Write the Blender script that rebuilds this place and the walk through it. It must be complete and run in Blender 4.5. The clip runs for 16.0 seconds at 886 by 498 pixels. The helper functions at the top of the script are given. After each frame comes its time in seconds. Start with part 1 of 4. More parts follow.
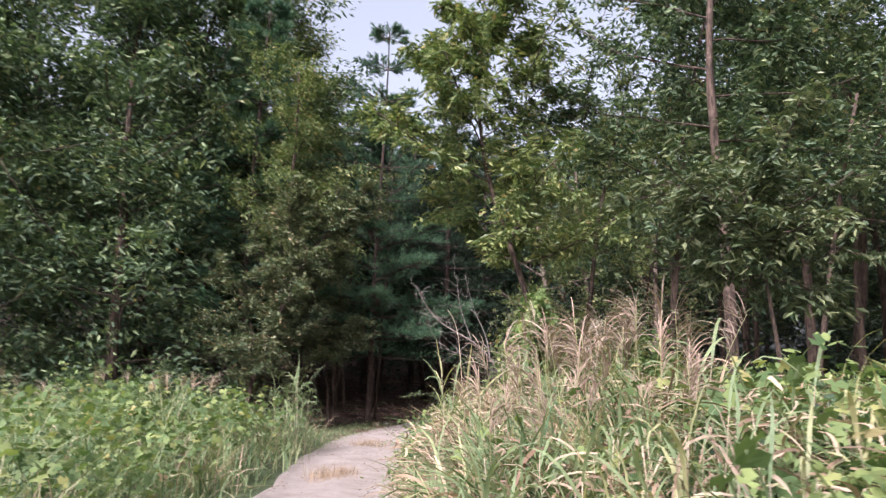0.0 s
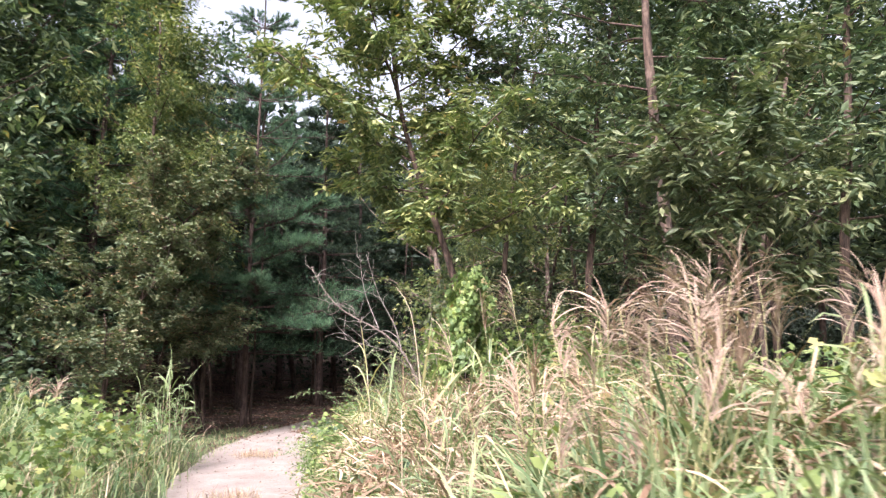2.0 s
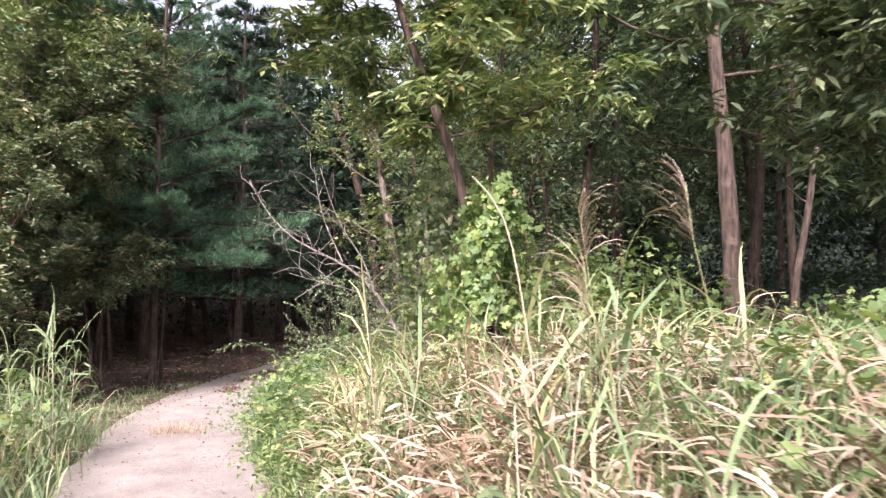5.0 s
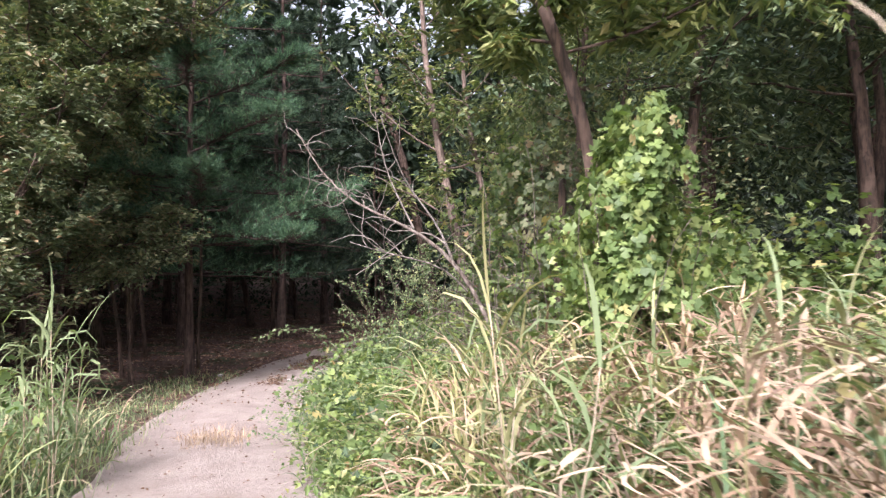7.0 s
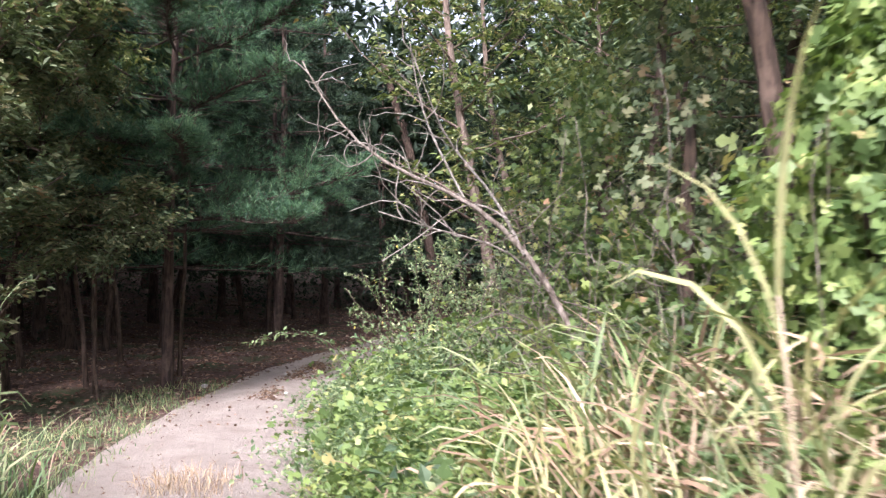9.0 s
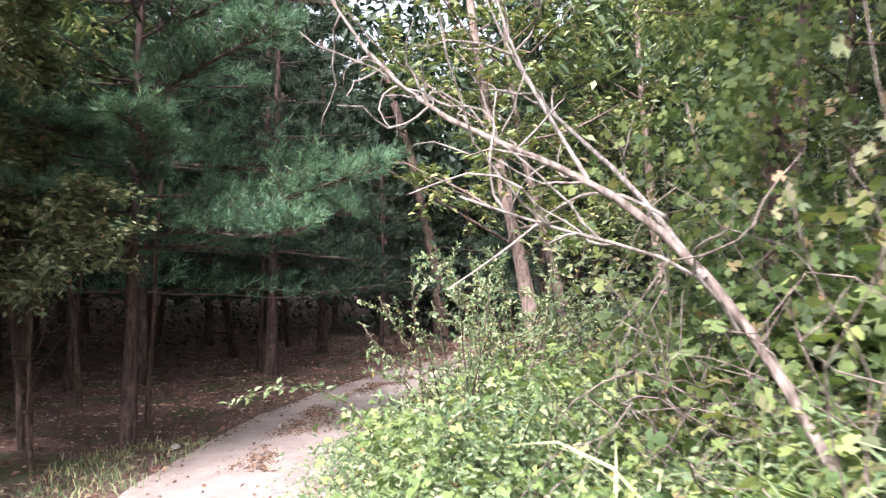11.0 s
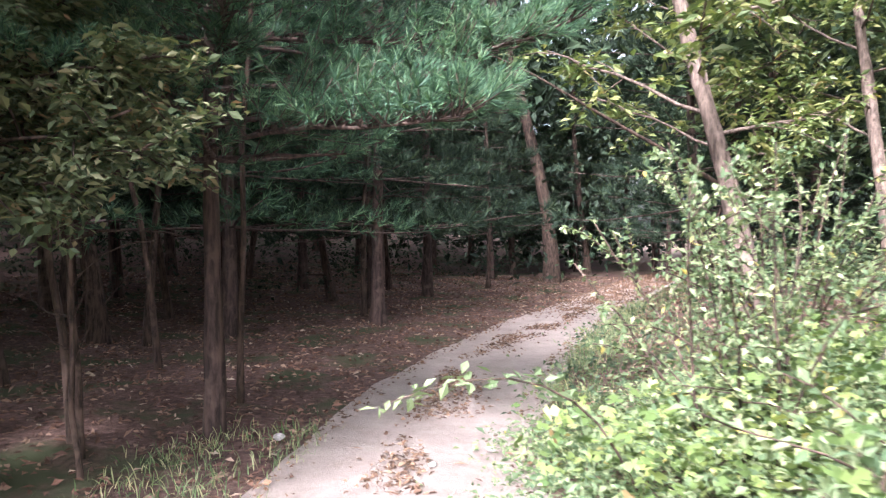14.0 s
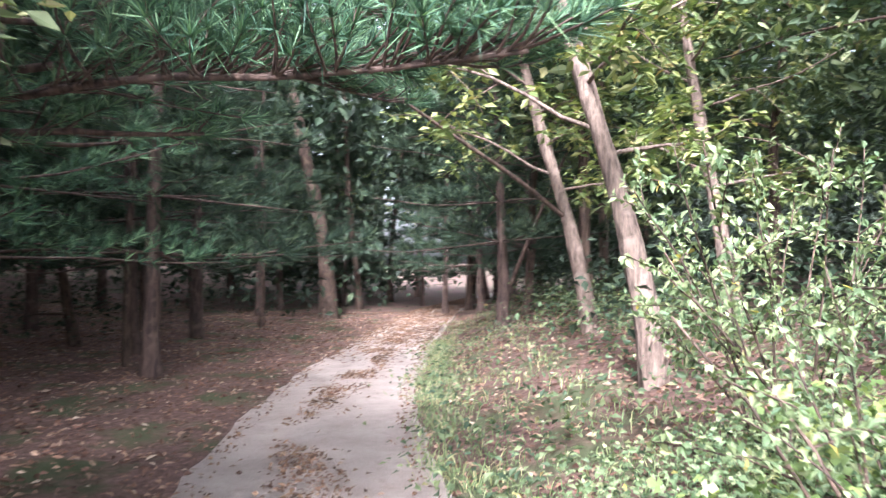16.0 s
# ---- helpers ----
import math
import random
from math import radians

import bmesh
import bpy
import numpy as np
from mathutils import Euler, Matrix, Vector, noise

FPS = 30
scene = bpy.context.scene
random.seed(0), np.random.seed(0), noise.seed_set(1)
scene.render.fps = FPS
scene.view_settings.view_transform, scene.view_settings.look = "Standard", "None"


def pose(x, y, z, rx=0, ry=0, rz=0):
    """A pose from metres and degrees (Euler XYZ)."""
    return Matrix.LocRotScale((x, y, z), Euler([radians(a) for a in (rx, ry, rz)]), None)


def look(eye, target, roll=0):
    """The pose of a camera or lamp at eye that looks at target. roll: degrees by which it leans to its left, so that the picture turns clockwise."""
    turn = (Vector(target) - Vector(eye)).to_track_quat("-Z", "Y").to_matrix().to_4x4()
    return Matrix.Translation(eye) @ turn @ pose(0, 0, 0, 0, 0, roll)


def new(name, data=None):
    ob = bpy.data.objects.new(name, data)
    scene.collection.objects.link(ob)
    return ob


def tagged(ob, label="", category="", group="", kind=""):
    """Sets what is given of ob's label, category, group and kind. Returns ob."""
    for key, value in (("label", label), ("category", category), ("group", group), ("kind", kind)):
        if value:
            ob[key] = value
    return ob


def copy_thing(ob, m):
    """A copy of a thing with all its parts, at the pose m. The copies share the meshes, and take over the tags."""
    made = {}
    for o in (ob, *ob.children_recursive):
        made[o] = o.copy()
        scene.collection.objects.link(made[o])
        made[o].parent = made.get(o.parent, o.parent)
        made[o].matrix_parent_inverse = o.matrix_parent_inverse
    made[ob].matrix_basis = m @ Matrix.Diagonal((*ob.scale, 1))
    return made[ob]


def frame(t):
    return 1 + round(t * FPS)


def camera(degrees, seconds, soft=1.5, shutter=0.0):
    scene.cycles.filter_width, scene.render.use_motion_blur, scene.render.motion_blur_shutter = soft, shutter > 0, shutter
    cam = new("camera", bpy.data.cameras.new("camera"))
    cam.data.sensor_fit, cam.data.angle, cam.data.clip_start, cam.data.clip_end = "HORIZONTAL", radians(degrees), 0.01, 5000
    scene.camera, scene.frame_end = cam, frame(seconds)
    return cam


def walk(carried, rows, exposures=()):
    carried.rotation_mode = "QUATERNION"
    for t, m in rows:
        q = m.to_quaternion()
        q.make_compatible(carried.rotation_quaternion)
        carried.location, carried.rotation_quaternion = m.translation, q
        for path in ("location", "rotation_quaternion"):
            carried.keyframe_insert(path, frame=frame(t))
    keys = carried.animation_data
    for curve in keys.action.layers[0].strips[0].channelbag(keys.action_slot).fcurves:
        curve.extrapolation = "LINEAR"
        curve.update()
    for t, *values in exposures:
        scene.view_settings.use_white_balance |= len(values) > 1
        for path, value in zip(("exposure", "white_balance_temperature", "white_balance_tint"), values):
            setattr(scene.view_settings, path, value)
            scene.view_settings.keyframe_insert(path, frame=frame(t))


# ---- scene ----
# ---- camera and walk ----
cam = camera(60.0, 16.0, 1.3, 0.55)
# seconds, eye x, y, z, heading to the right of +y, upward tilt, roll
PATH = [
    (0, 4.679, -2.697, 1.512, -17.56, 8.63, 1.51),
    (0.5, 4.317, -2.288, 1.510, -14.36, 7.71, 1.44),
    (1, 3.977, -1.897, 1.508, -10.37, 7.54, 0.06),
    (1.5, 3.670, -1.508, 1.506, -9.49, 7.88, 0.06),
    (2, 3.382, -1.075, 1.508, -6.62, 8.24, 0.05),
    (2.5, 3.118, -0.618, 1.513, -6.16, 6.24, 0.45),
    (3, 2.886, -0.180, 1.521, -5.36, 5.91, -0.71),
    (3.2, 2.798, -0.000, 1.524, -4.86, 6.03, -0.66),
    (5.3, 2.025, 1.983, 1.546, 0.73, 3.71, -0.09),
    (5.5, 1.959, 2.174, 1.543, 0.81, 3.77, -0.02),
    (6, 1.809, 2.647, 1.531, -1.73, 2.41, 0.34),
    (6.5, 1.704, 3.088, 1.522, -1.95, 2.32, -0.80),
    (7, 1.578, 3.562, 1.517, -2.44, 2.28, -0.83),
    (7.5, 1.484, 4.033, 1.503, -1.95, 2.66, -0.84),
    (8, 1.356, 4.531, 1.476, -2.24, 2.55, -0.55),
    (8.5, 1.222, 5.034, 1.451, -2.08, 1.83, 0.23),
    (9, 1.062, 5.543, 1.434, -2.24, 2.39, -0.06),
    (9.2, 0.995, 5.754, 1.430, -3.17, 2.46, 0.20),
    (11.3, 0.445, 8.031, 1.534, -1.43, 3.93, -0.79),
    (11.5, 0.392, 8.217, 1.533, -1.48, 3.08, -1.16),
    (12, 0.245, 8.658, 1.523, -2.54, 1.42, -0.55),
    (12.5, 0.088, 9.062, 1.510, -4.80, -0.02, -0.13),
    (13, -0.084, 9.469, 1.498, -5.19, -1.03, -0.45),
    (13.5, -0.296, 9.867, 1.489, -6.56, -0.65, -0.44),
    (14, -0.532, 10.313, 1.465, -7.89, -0.56, -0.98),
    (14.5, -0.784, 10.721, 1.442, -6.01, 0.30, -0.21),
    (15, -1.043, 11.159, 1.428, -1.63, 0.78, 0.05),
    (15.5, -1.326, 11.637, 1.442, 4.86, 0.93, -0.41),
    (16, -1.589, 12.143, 1.491, 11.20, 1.61, -0.48),]


def aim(x, y, z, heading, tilt, roll):
    a, b = radians(heading), radians(tilt)
    way = Vector((math.sin(a) * math.cos(b), math.cos(a) * math.cos(b), math.sin(b)))
    return look((x, y, z), Vector((x, y, z)) + way, roll)


EXPOSURES = [(0, 1.12, 5950, 20), (0.5, 1.58, 6050, 20), (3, 1.68, 6150, 21), (6.5, 1.5, 6100, 22), (8, 1.34, 6050, 21), (9, 1.62, 5950, 18), (11.5, 2.2, 6050, 21), (13.2, 2.15, 5850, 19), (14.2, 2.52, 5850, 19), (16, 2.72, 5750, 17)]
walk(cam, [(r[0], aim(*r[1:])) for r in PATH], EXPOSURES)

# ---- world and sun ----
SUN_EL, SUN_AZ = 42.0, 198.0   # degrees; azimuth clockwise from +y
world = bpy.data.worlds.new("sky")
scene.world = world
world.use_nodes = True
wn = world.node_tree
sky = wn.nodes.new("ShaderNodeTexSky")
sky.sky_type = "NISHITA"
sky.sun_disc = False
sky.sun_elevation, sky.sun_rotation = radians(SUN_EL), radians(SUN_AZ)
sky.dust_density, sky.air_density = 7.0, 1.0
haze = wn.nodes.new("ShaderNodeHueSaturation")
haze.inputs["Saturation"].default_value, haze.inputs["Value"].default_value = 0.32, 1.12
wn.links.new(sky.outputs[0], haze.inputs["Color"])
wn.links.new(haze.outputs[0], wn.nodes["Background"].inputs[0])
wn.nodes["Background"].inputs[1].default_value = 0.14
sun = new("sun", bpy.data.lights.new("sun", "SUN"))
sun.data.energy, sun.data.angle, sun.data.color = 2.6, radians(8), (1.0, 0.955, 0.88)
sa = radians(SUN_AZ)
sun.matrix_world = look((0, 0, 30), Vector((0, 0, 30)) - Vector((math.sin(sa) * math.cos(radians(SUN_EL)), math.cos(sa) * math.cos(radians(SUN_EL)), math.sin(radians(SUN_EL)))))

# ---- materials ----
def material(name, rough=0.7):
    m = bpy.data.materials.new(name)
    m.use_nodes = True
    b = m.node_tree.nodes["Principled BSDF"]
    b.inputs["Roughness"].default_value = rough
    b.inputs["Specular IOR Level"].default_value = 0.3
    return m, m.node_tree, b


def node(tree, kind, **sets):
    n = tree.nodes.new(kind)
    for k, v in sets.items():
        n.inputs[k].default_value = v
    return n


def ramp(tree, source, stops):
    r = tree.nodes.new("ShaderNodeValToRGB")
    while len(r.color_ramp.elements) < len(stops):
        r.color_ramp.elements.new(0.5)
    for e, (p, c) in zip(r.color_ramp.elements, stops):
        e.position, e.color = p, (*c, 1)
    tree.links.new(source, r.inputs[0])
    return r.outputs[0]


def blend(tree, fac, a, b, kind="MIX"):
    n = tree.nodes.new("ShaderNodeMix")
    n.data_type, n.blend_type = "RGBA", kind
    for s, v in ((0, fac), (6, a), (7, b)):
        if isinstance(v, (int, float)):
            n.inputs[s].default_value = v
        elif isinstance(v, tuple):
            n.inputs[s].default_value = (*v, 1)
        else:
            tree.links.new(v, n.inputs[s])
    return n.outputs[2]


def noise_of(tree, scale, detail=4.0, rough=0.6):
    n = node(tree, "ShaderNodeTexNoise", Scale=scale, Detail=detail, Roughness=rough)
    c = tree.nodes.new("ShaderNodeNewGeometry")
    tree.links.new(c.outputs["Position"], n.inputs["Vector"])
    return n.outputs[0]


def bump(tree, b, height, strength, dist):
    n = node(tree, "ShaderNodeBump", Strength=strength, Distance=dist)
    tree.links.new(height, n.inputs["Height"])
    tree.links.new(n.outputs[0], b.inputs["Normal"])


def foliage(name, stops, through_light=0.25, rough=0.6, patch=1.2):
    """Leaf or blade: colour by piece, with slow drift over the plants; lets some light through."""
    m, t, b = material(name, rough)
    g = t.nodes.new("ShaderNodeNewGeometry")
    col = ramp(t, g.outputs["Random Per Island"], stops)
    drift = ramp(t, noise_of(t, patch, 2.0), [(0.3, (0.72, 0.78, 0.75)), (0.7, (1.15, 1.1, 1.0))])
    col = blend(t, 1.0, col, drift, "MULTIPLY")
    t.links.new(col, b.inputs["Base Color"])
    tr = t.nodes.new("ShaderNodeBsdfTranslucent")
    t.links.new(blend(t, 1.0, col, (1.1, 1.25, 0.6), "MULTIPLY"), tr.inputs[0])
    mix = node(t, "ShaderNodeMixShader", Fac=through_light)
    t.links.new(b.outputs[0], mix.inputs[1])
    t.links.new(tr.outputs[0], mix.inputs[2])
    t.links.new(mix.outputs[0], t.nodes["Material Output"].inputs[0])
    return m


def bark(name, dark, light, scale=9.0):
    m, t, b = material(name, 0.9)
    co = t.nodes.new("ShaderNodeNewGeometry")
    mp = node(t, "ShaderNodeMapping", Scale=(1.0, 1.0, 0.18))
    t.links.new(co.outputs["Position"], mp.inputs[0])
    n = node(t, "ShaderNodeTexNoise", Scale=scale * 3, Detail=6.0, Roughness=0.65)
    t.links.new(mp.outputs[0], n.inputs["Vector"])
    v = node(t, "ShaderNodeTexVoronoi", Scale=scale * 2.2)
    t.links.new(mp.outputs[0], v.inputs["Vector"])
    col = ramp(t, n.outputs[0], [(0.38, dark), (0.6, light)])
    lich = ramp(t, noise_of(t, 5.0), [(0.55, (0, 0, 0)), (0.68, (1, 1, 1))])
    col = blend(t, lich, col, tuple(min(1, c * 1.1 + 0.01) for c in light))
    t.links.new(col, b.inputs["Base Color"])
    bump(t, b, v.outputs[0], 0.9, 0.02)
    return m


M_OAK = foliage("oak_leaf", [(0.0, (0.035, 0.06, 0.037)), (0.55, (0.08, 0.118, 0.066)), (0.9, (0.185, 0.225, 0.125)), (0.98, (0.26, 0.29, 0.17)), (1.0, (0.26, 0.19, 0.09))])
M_CHESTNUT = foliage("chestnut_leaf", [(0.0, (0.06, 0.095, 0.038)), (0.5, (0.13, 0.165, 0.065)), (0.9, (0.26, 0.28, 0.12)), (0.97, (0.34, 0.33, 0.16)), (1.0, (0.32, 0.19, 0.08))], 0.3, 0.45)
M_RUSSET = foliage("russet_leaf", [(0.0, (0.06, 0.085, 0.047)), (0.6, (0.12, 0.145, 0.078)), (0.92, (0.21, 0.205, 0.125)), (1.0, (0.24, 0.14, 0.085))], 0.25)
M_NEEDLE = foliage("pine_needle", [(0.0, (0.02, 0.052, 0.036)), (0.6, (0.058, 0.122, 0.074)), (1.0, (0.16, 0.255, 0.145))], 0.15, 0.6)
# darker copy of the pine needle, with deep-wood shade in its colour
M_SHADED_NEEDLE = foliage("shaded_needle", [(0.0, (0.012, 0.026, 0.018)), (0.6, (0.03, 0.055, 0.036)), (1.0, (0.075, 0.105, 0.06))], 0.12, 0.8)
# leaves deep in the wood: canopy shade is put into this dark colour
M_SHADED_LEAF = foliage("shaded_wood_leaf", [(0.0, (0.012, 0.024, 0.015)), (0.7, (0.026, 0.044, 0.026)), (1.0, (0.045, 0.065, 0.035))], 0.15)
M_SAPLING = foliage("sapling_leaf", [(0.0, (0.05, 0.075, 0.04)), (0.6, (0.105, 0.13, 0.07)), (1.0, (0.22, 0.23, 0.13))], 0.25, 0.45)
M_SHRUB = foliage("shrub_leaf", [(0.0, (0.075, 0.12, 0.065)), (0.5, (0.145, 0.195, 0.105)), (0.85, (0.24, 0.285, 0.165)), (0.985, (0.37, 0.39, 0.25)), (1.0, (0.5, 0.39, 0.10))], 0.3, 0.6)
M_VINE = foliage("vine_leaf", [(0.0, (0.07, 0.115, 0.045)), (0.55, (0.13, 0.18, 0.07)), (0.9, (0.22, 0.265, 0.10)), (0.96, (0.32, 0.31, 0.13)), (1.0, (0.25, 0.17, 0.10))], 0.35)
M_HOP = foliage("hop_leaf", [(0.0, (0.07, 0.115, 0.04)), (0.55, (0.15, 0.21, 0.075)), (0.9, (0.26, 0.32, 0.12)), (0.97, (0.36, 0.38, 0.17)), (1.0, (0.26, 0.16, 0.09))], 0.35, 0.5)
M_BLADE = foliage("grass_blade", [(0.0, (0.085, 0.14, 0.07)), (0.5, (0.16, 0.21, 0.11)), (0.8, (0.28, 0.31, 0.18)), (1.0, (0.48, 0.43, 0.29))], 0.3)
M_STRAW = foliage("dry_blade", [(0.0, (0.17, 0.108, 0.078)), (0.35, (0.29, 0.205, 0.16)), (0.6, (0.46, 0.365, 0.29)), (0.68, (0.25, 0.285, 0.14)), (1.0, (0.14, 0.20, 0.085))], 0.2, 0.65)
M_REED = foliage("reed_blade", [(0.0, (0.16, 0.20, 0.08)), (0.45, (0.28, 0.29, 0.135)), (0.75, (0.43, 0.375, 0.24)), (1.0, (0.54, 0.455, 0.345))], 0.3, 0.5)
M_HUSK = foliage("withered_leaf", [(0.0, (0.17, 0.105, 0.075)), (0.5, (0.34, 0.235, 0.175)), (1.0, (0.52, 0.40, 0.31))], 0.15, 0.75)
M_PLUME = foliage("plume", [(0.0, (0.204, 0.136, 0.111)), (0.6, (0.323, 0.238, 0.2)), (1.0, (0.442, 0.365, 0.306))], 0.2, 0.7)
M_LITTER = foliage("fallen_leaf", [(0.0, (0.07, 0.037, 0.031)), (0.55, (0.18, 0.10, 0.077)), (0.9, (0.31, 0.20, 0.155)), (1.0, (0.5, 0.4, 0.34))], 0.05, 0.8)
M_DRIFT = foliage("trodden_leaf", [(0.0, (0.075, 0.042, 0.032)), (0.6, (0.15, 0.088, 0.062)), (1.0, (0.29, 0.185, 0.13))], 0.03, 0.85)
M_BARK = bark("bark", (0.02, 0.014, 0.011), (0.092, 0.06, 0.046))
M_PINE_BARK = bark("pine_bark", (0.025, 0.017, 0.015), (0.088, 0.058, 0.048), 7.0)
M_PALE = bark("pale_bark", (0.06, 0.043, 0.036), (0.165, 0.122, 0.10), 10.0)
M_DEAD = bark("bare_wood", (0.095, 0.078, 0.068), (0.23, 0.20, 0.18), 12.0)
M_DEADBROWN = bark("dead_bark", (0.07, 0.052, 0.042), (0.19, 0.155, 0.135), 12.0)
M_STONE = bark("stone", (0.3, 0.28, 0.26), (0.55, 0.52, 0.5), 14.0)


def soil_material():
    m, t, b = material("soil", 0.95)
    a = ramp(t, noise_of(t, 14.0, 6.0, 0.7), [(0.35, (0.045, 0.026, 0.022)), (0.55, (0.125, 0.073, 0.06)), (0.72, (0.23, 0.15, 0.125))])
    g = ramp(t, noise_of(t, 0.9, 4.0), [(0.5, (0, 0, 0)), (0.62, (1, 1, 1))])
    a = blend(t, g, a, (0.055, 0.065, 0.03))
    where = t.nodes.new("ShaderNodeNewGeometry")
    axes = t.nodes.new("ShaderNodeSeparateXYZ")
    t.links.new(where.outputs["Position"], axes.inputs[0])
    edge = t.nodes.new("ShaderNodeMath")
    edge.operation = "MULTIPLY_ADD"
    t.links.new(noise_of(t, 0.5, 3.0), edge.inputs[0])
    edge.inputs[1].default_value = 4.0
    t.links.new(axes.outputs[1], edge.inputs[2])
    field = node(t, "ShaderNodeMapRange")
    field.inputs["From Min"].default_value, field.inputs["From Max"].default_value = 13.5, 10.0
    t.links.new(edge.outputs[0], field.inputs[0])
    turf = ramp(t, noise_of(t, 2.5, 7.0, 0.75), [(0.3, (0.035, 0.05, 0.022)), (0.55, (0.075, 0.095, 0.042)), (0.75, (0.17, 0.15, 0.085))])
    t.links.new(blend(t, field.outputs[0], a, turf), b.inputs["Base Color"])
    bump(t, b, noise_of(t, 30.0, 6.0, 0.75), 0.8, 0.03)
    return m


def track_material():
    m, t, b = material("track_sand", 0.95)
    a = ramp(t, noise_of(t, 2.2, 5.0), [(0.3, (0.31, 0.258, 0.235)), (0.7, (0.43, 0.372, 0.345))])
    f = ramp(t, noise_of(t, 60.0, 6.0, 0.8), [(0.3, (0.72, 0.70, 0.68)), (0.65, (1.08, 1.06, 1.05))])
    col = blend(t, 1.0, a, f, "MULTIPLY")
    d = ramp(t, noise_of(t, 9.0, 6.0, 0.7), [(0.52, (0, 0, 0)), (0.70, (0.38, 0.38, 0.38))])
    t.links.new(blend(t, d, col, (0.15, 0.105, 0.09)), b.inputs["Base Color"])
    bump(t, b, noise_of(t, 38.0, 8.0, 0.85), 0.9, 0.035)
    return m


M_SOIL, M_TRACK = soil_material(), track_material()


# ---- building blocks ----
RNG = np.random.default_rng(7)


def mesh_from(name, verts, faces, mat, smooth=False):
    """verts (n, 3); faces: list of arrays, each (m, k)."""
    me = bpy.data.meshes.new(name)
    loops = np.concatenate([f.ravel() for f in faces]).astype(np.int32)
    counts = np.concatenate([np.full(len(f), f.shape[1]) for f in faces]).astype(np.int32)
    starts = np.concatenate([[0], np.cumsum(counts)[:-1]]).astype(np.int32)
    me.vertices.add(len(verts))
    me.vertices.foreach_set("co", np.ascontiguousarray(verts, dtype=np.float32).ravel())
    me.loops.add(len(loops))
    me.loops.foreach_set("vertex_index", loops)
    me.polygons.add(len(counts))
    me.polygons.foreach_set("loop_start", starts)
    me.polygons.foreach_set("use_smooth", np.full(len(counts), smooth))
    me.update(calc_edges=True)
    me.validate()
    me.materials.append(mat)
    return me


def unit(v):
    return v / np.maximum(np.linalg.norm(v, axis=-1, keepdims=True), 1e-9)


def join(parts):
    vs, fs, n = [], [], 0
    for v, f in parts:
        vs.append(v)
        fs += [a + n for a in f]
        n += len(v)
    return np.concatenate(vs), fs


def tube(line, r0, r1, sides=7, lump=0.0, flare=0.0):
    """A tapered limb along a line of points."""
    line = np.asarray(line, float)
    n = len(line)
    tan = unit(np.gradient(line, axis=0))
    ref = np.where(np.abs(tan[:, 2:3]) > 0.9, [[1.0, 0, 0]], [[0, 0, 1.0]])
    a = unit(np.cross(tan, ref))
    b = np.cross(tan, a)
    s = np.linspace(0, 1, n)
    rad = r0 + (r1 - r0) * s + flare * r0 * np.exp(-s * 18)
    ang = np.linspace(0, 2 * np.pi, sides, endpoint=False)
    rr = rad[:, None] * (1 + lump * RNG.normal(size=(n, sides)))
    v = line[:, None] + rr[..., None] * (np.cos(ang)[None, :, None] * a[:, None] + np.sin(ang)[None, :, None] * b[:, None])
    i, j = np.meshgrid(np.arange(n - 1), np.arange(sides), indexing="ij")
    k = (j + 1) % sides
    f = np.stack([i * sides + j, i * sides + k, (i + 1) * sides + k, (i + 1) * sides + j], -1).reshape(-1, 4)
    return v.reshape(-1, 3), [f, (np.arange(sides) + (n - 1) * sides)[None]]


def wander(start, way, length, n=7, wobble=0.12, rise=0.0):
    """A crooked line of n points."""
    p, d, out = np.array(start, float), unit(np.array(way, float)), [np.array(start, float)]
    for _ in range(n - 1):
        d = unit(d + RNG.normal(size=3) * wobble + np.array([0, 0, rise]))
        p = p + d * length / (n - 1)
        out.append(p.copy())
    return np.array(out)


def leaves(pos, way, length, width, fold=0.25, sag=0.0):
    """Pointed leaves folded on the midrib, four triangles each."""
    n = len(pos)
    way = unit(way)
    side = unit(np.cross(way, RNG.normal(size=(n, 3)) * 0.5 + [0, 0, 1]))
    up = np.cross(side, way)
    L, Wd = length[:, None], width[:, None]
    mid = pos + way * L * 0.5
    tip = pos + way * L - up * L * sag
    lift = up * Wd * fold
    v = np.stack([pos, mid + side * Wd * 0.5 + lift, tip, mid - side * Wd * 0.5 + lift, mid], 1).reshape(-1, 3)
    o = (np.arange(n) * 5)[:, None]
    f = np.concatenate([o + [0, 1, 4], o + [1, 2, 4], o + [2, 3, 4], o + [3, 0, 4]])
    return v, [f]


def flat_leaves(pos, way, length, width, fold=0.25):
    """Leaves for the tree crowns: two triangles folded on the midrib."""
    n = len(pos)
    way = unit(way)
    side = unit(np.cross(way, RNG.normal(size=(n, 3)) * 0.5 + [0, 0, 1]))
    up = np.cross(side, way)
    L, Wd = length[:, None], width[:, None]
    mid = pos + way * L * 0.45 + up * Wd * fold
    v = np.stack([pos, mid + side * Wd * 0.5, pos + way * L, mid - side * Wd * 0.5], 1).reshape(-1, 3)
    o = (np.arange(n) * 4)[:, None]
    return v, [np.concatenate([o + [0, 1, 2], o + [0, 2, 3]])]


LOBES = [(0.05, 0.0), (-0.12, 0.36), (0.3, 0.66), (0.32, 0.17), (0.74, 0.46), (1.05, 0.0)]


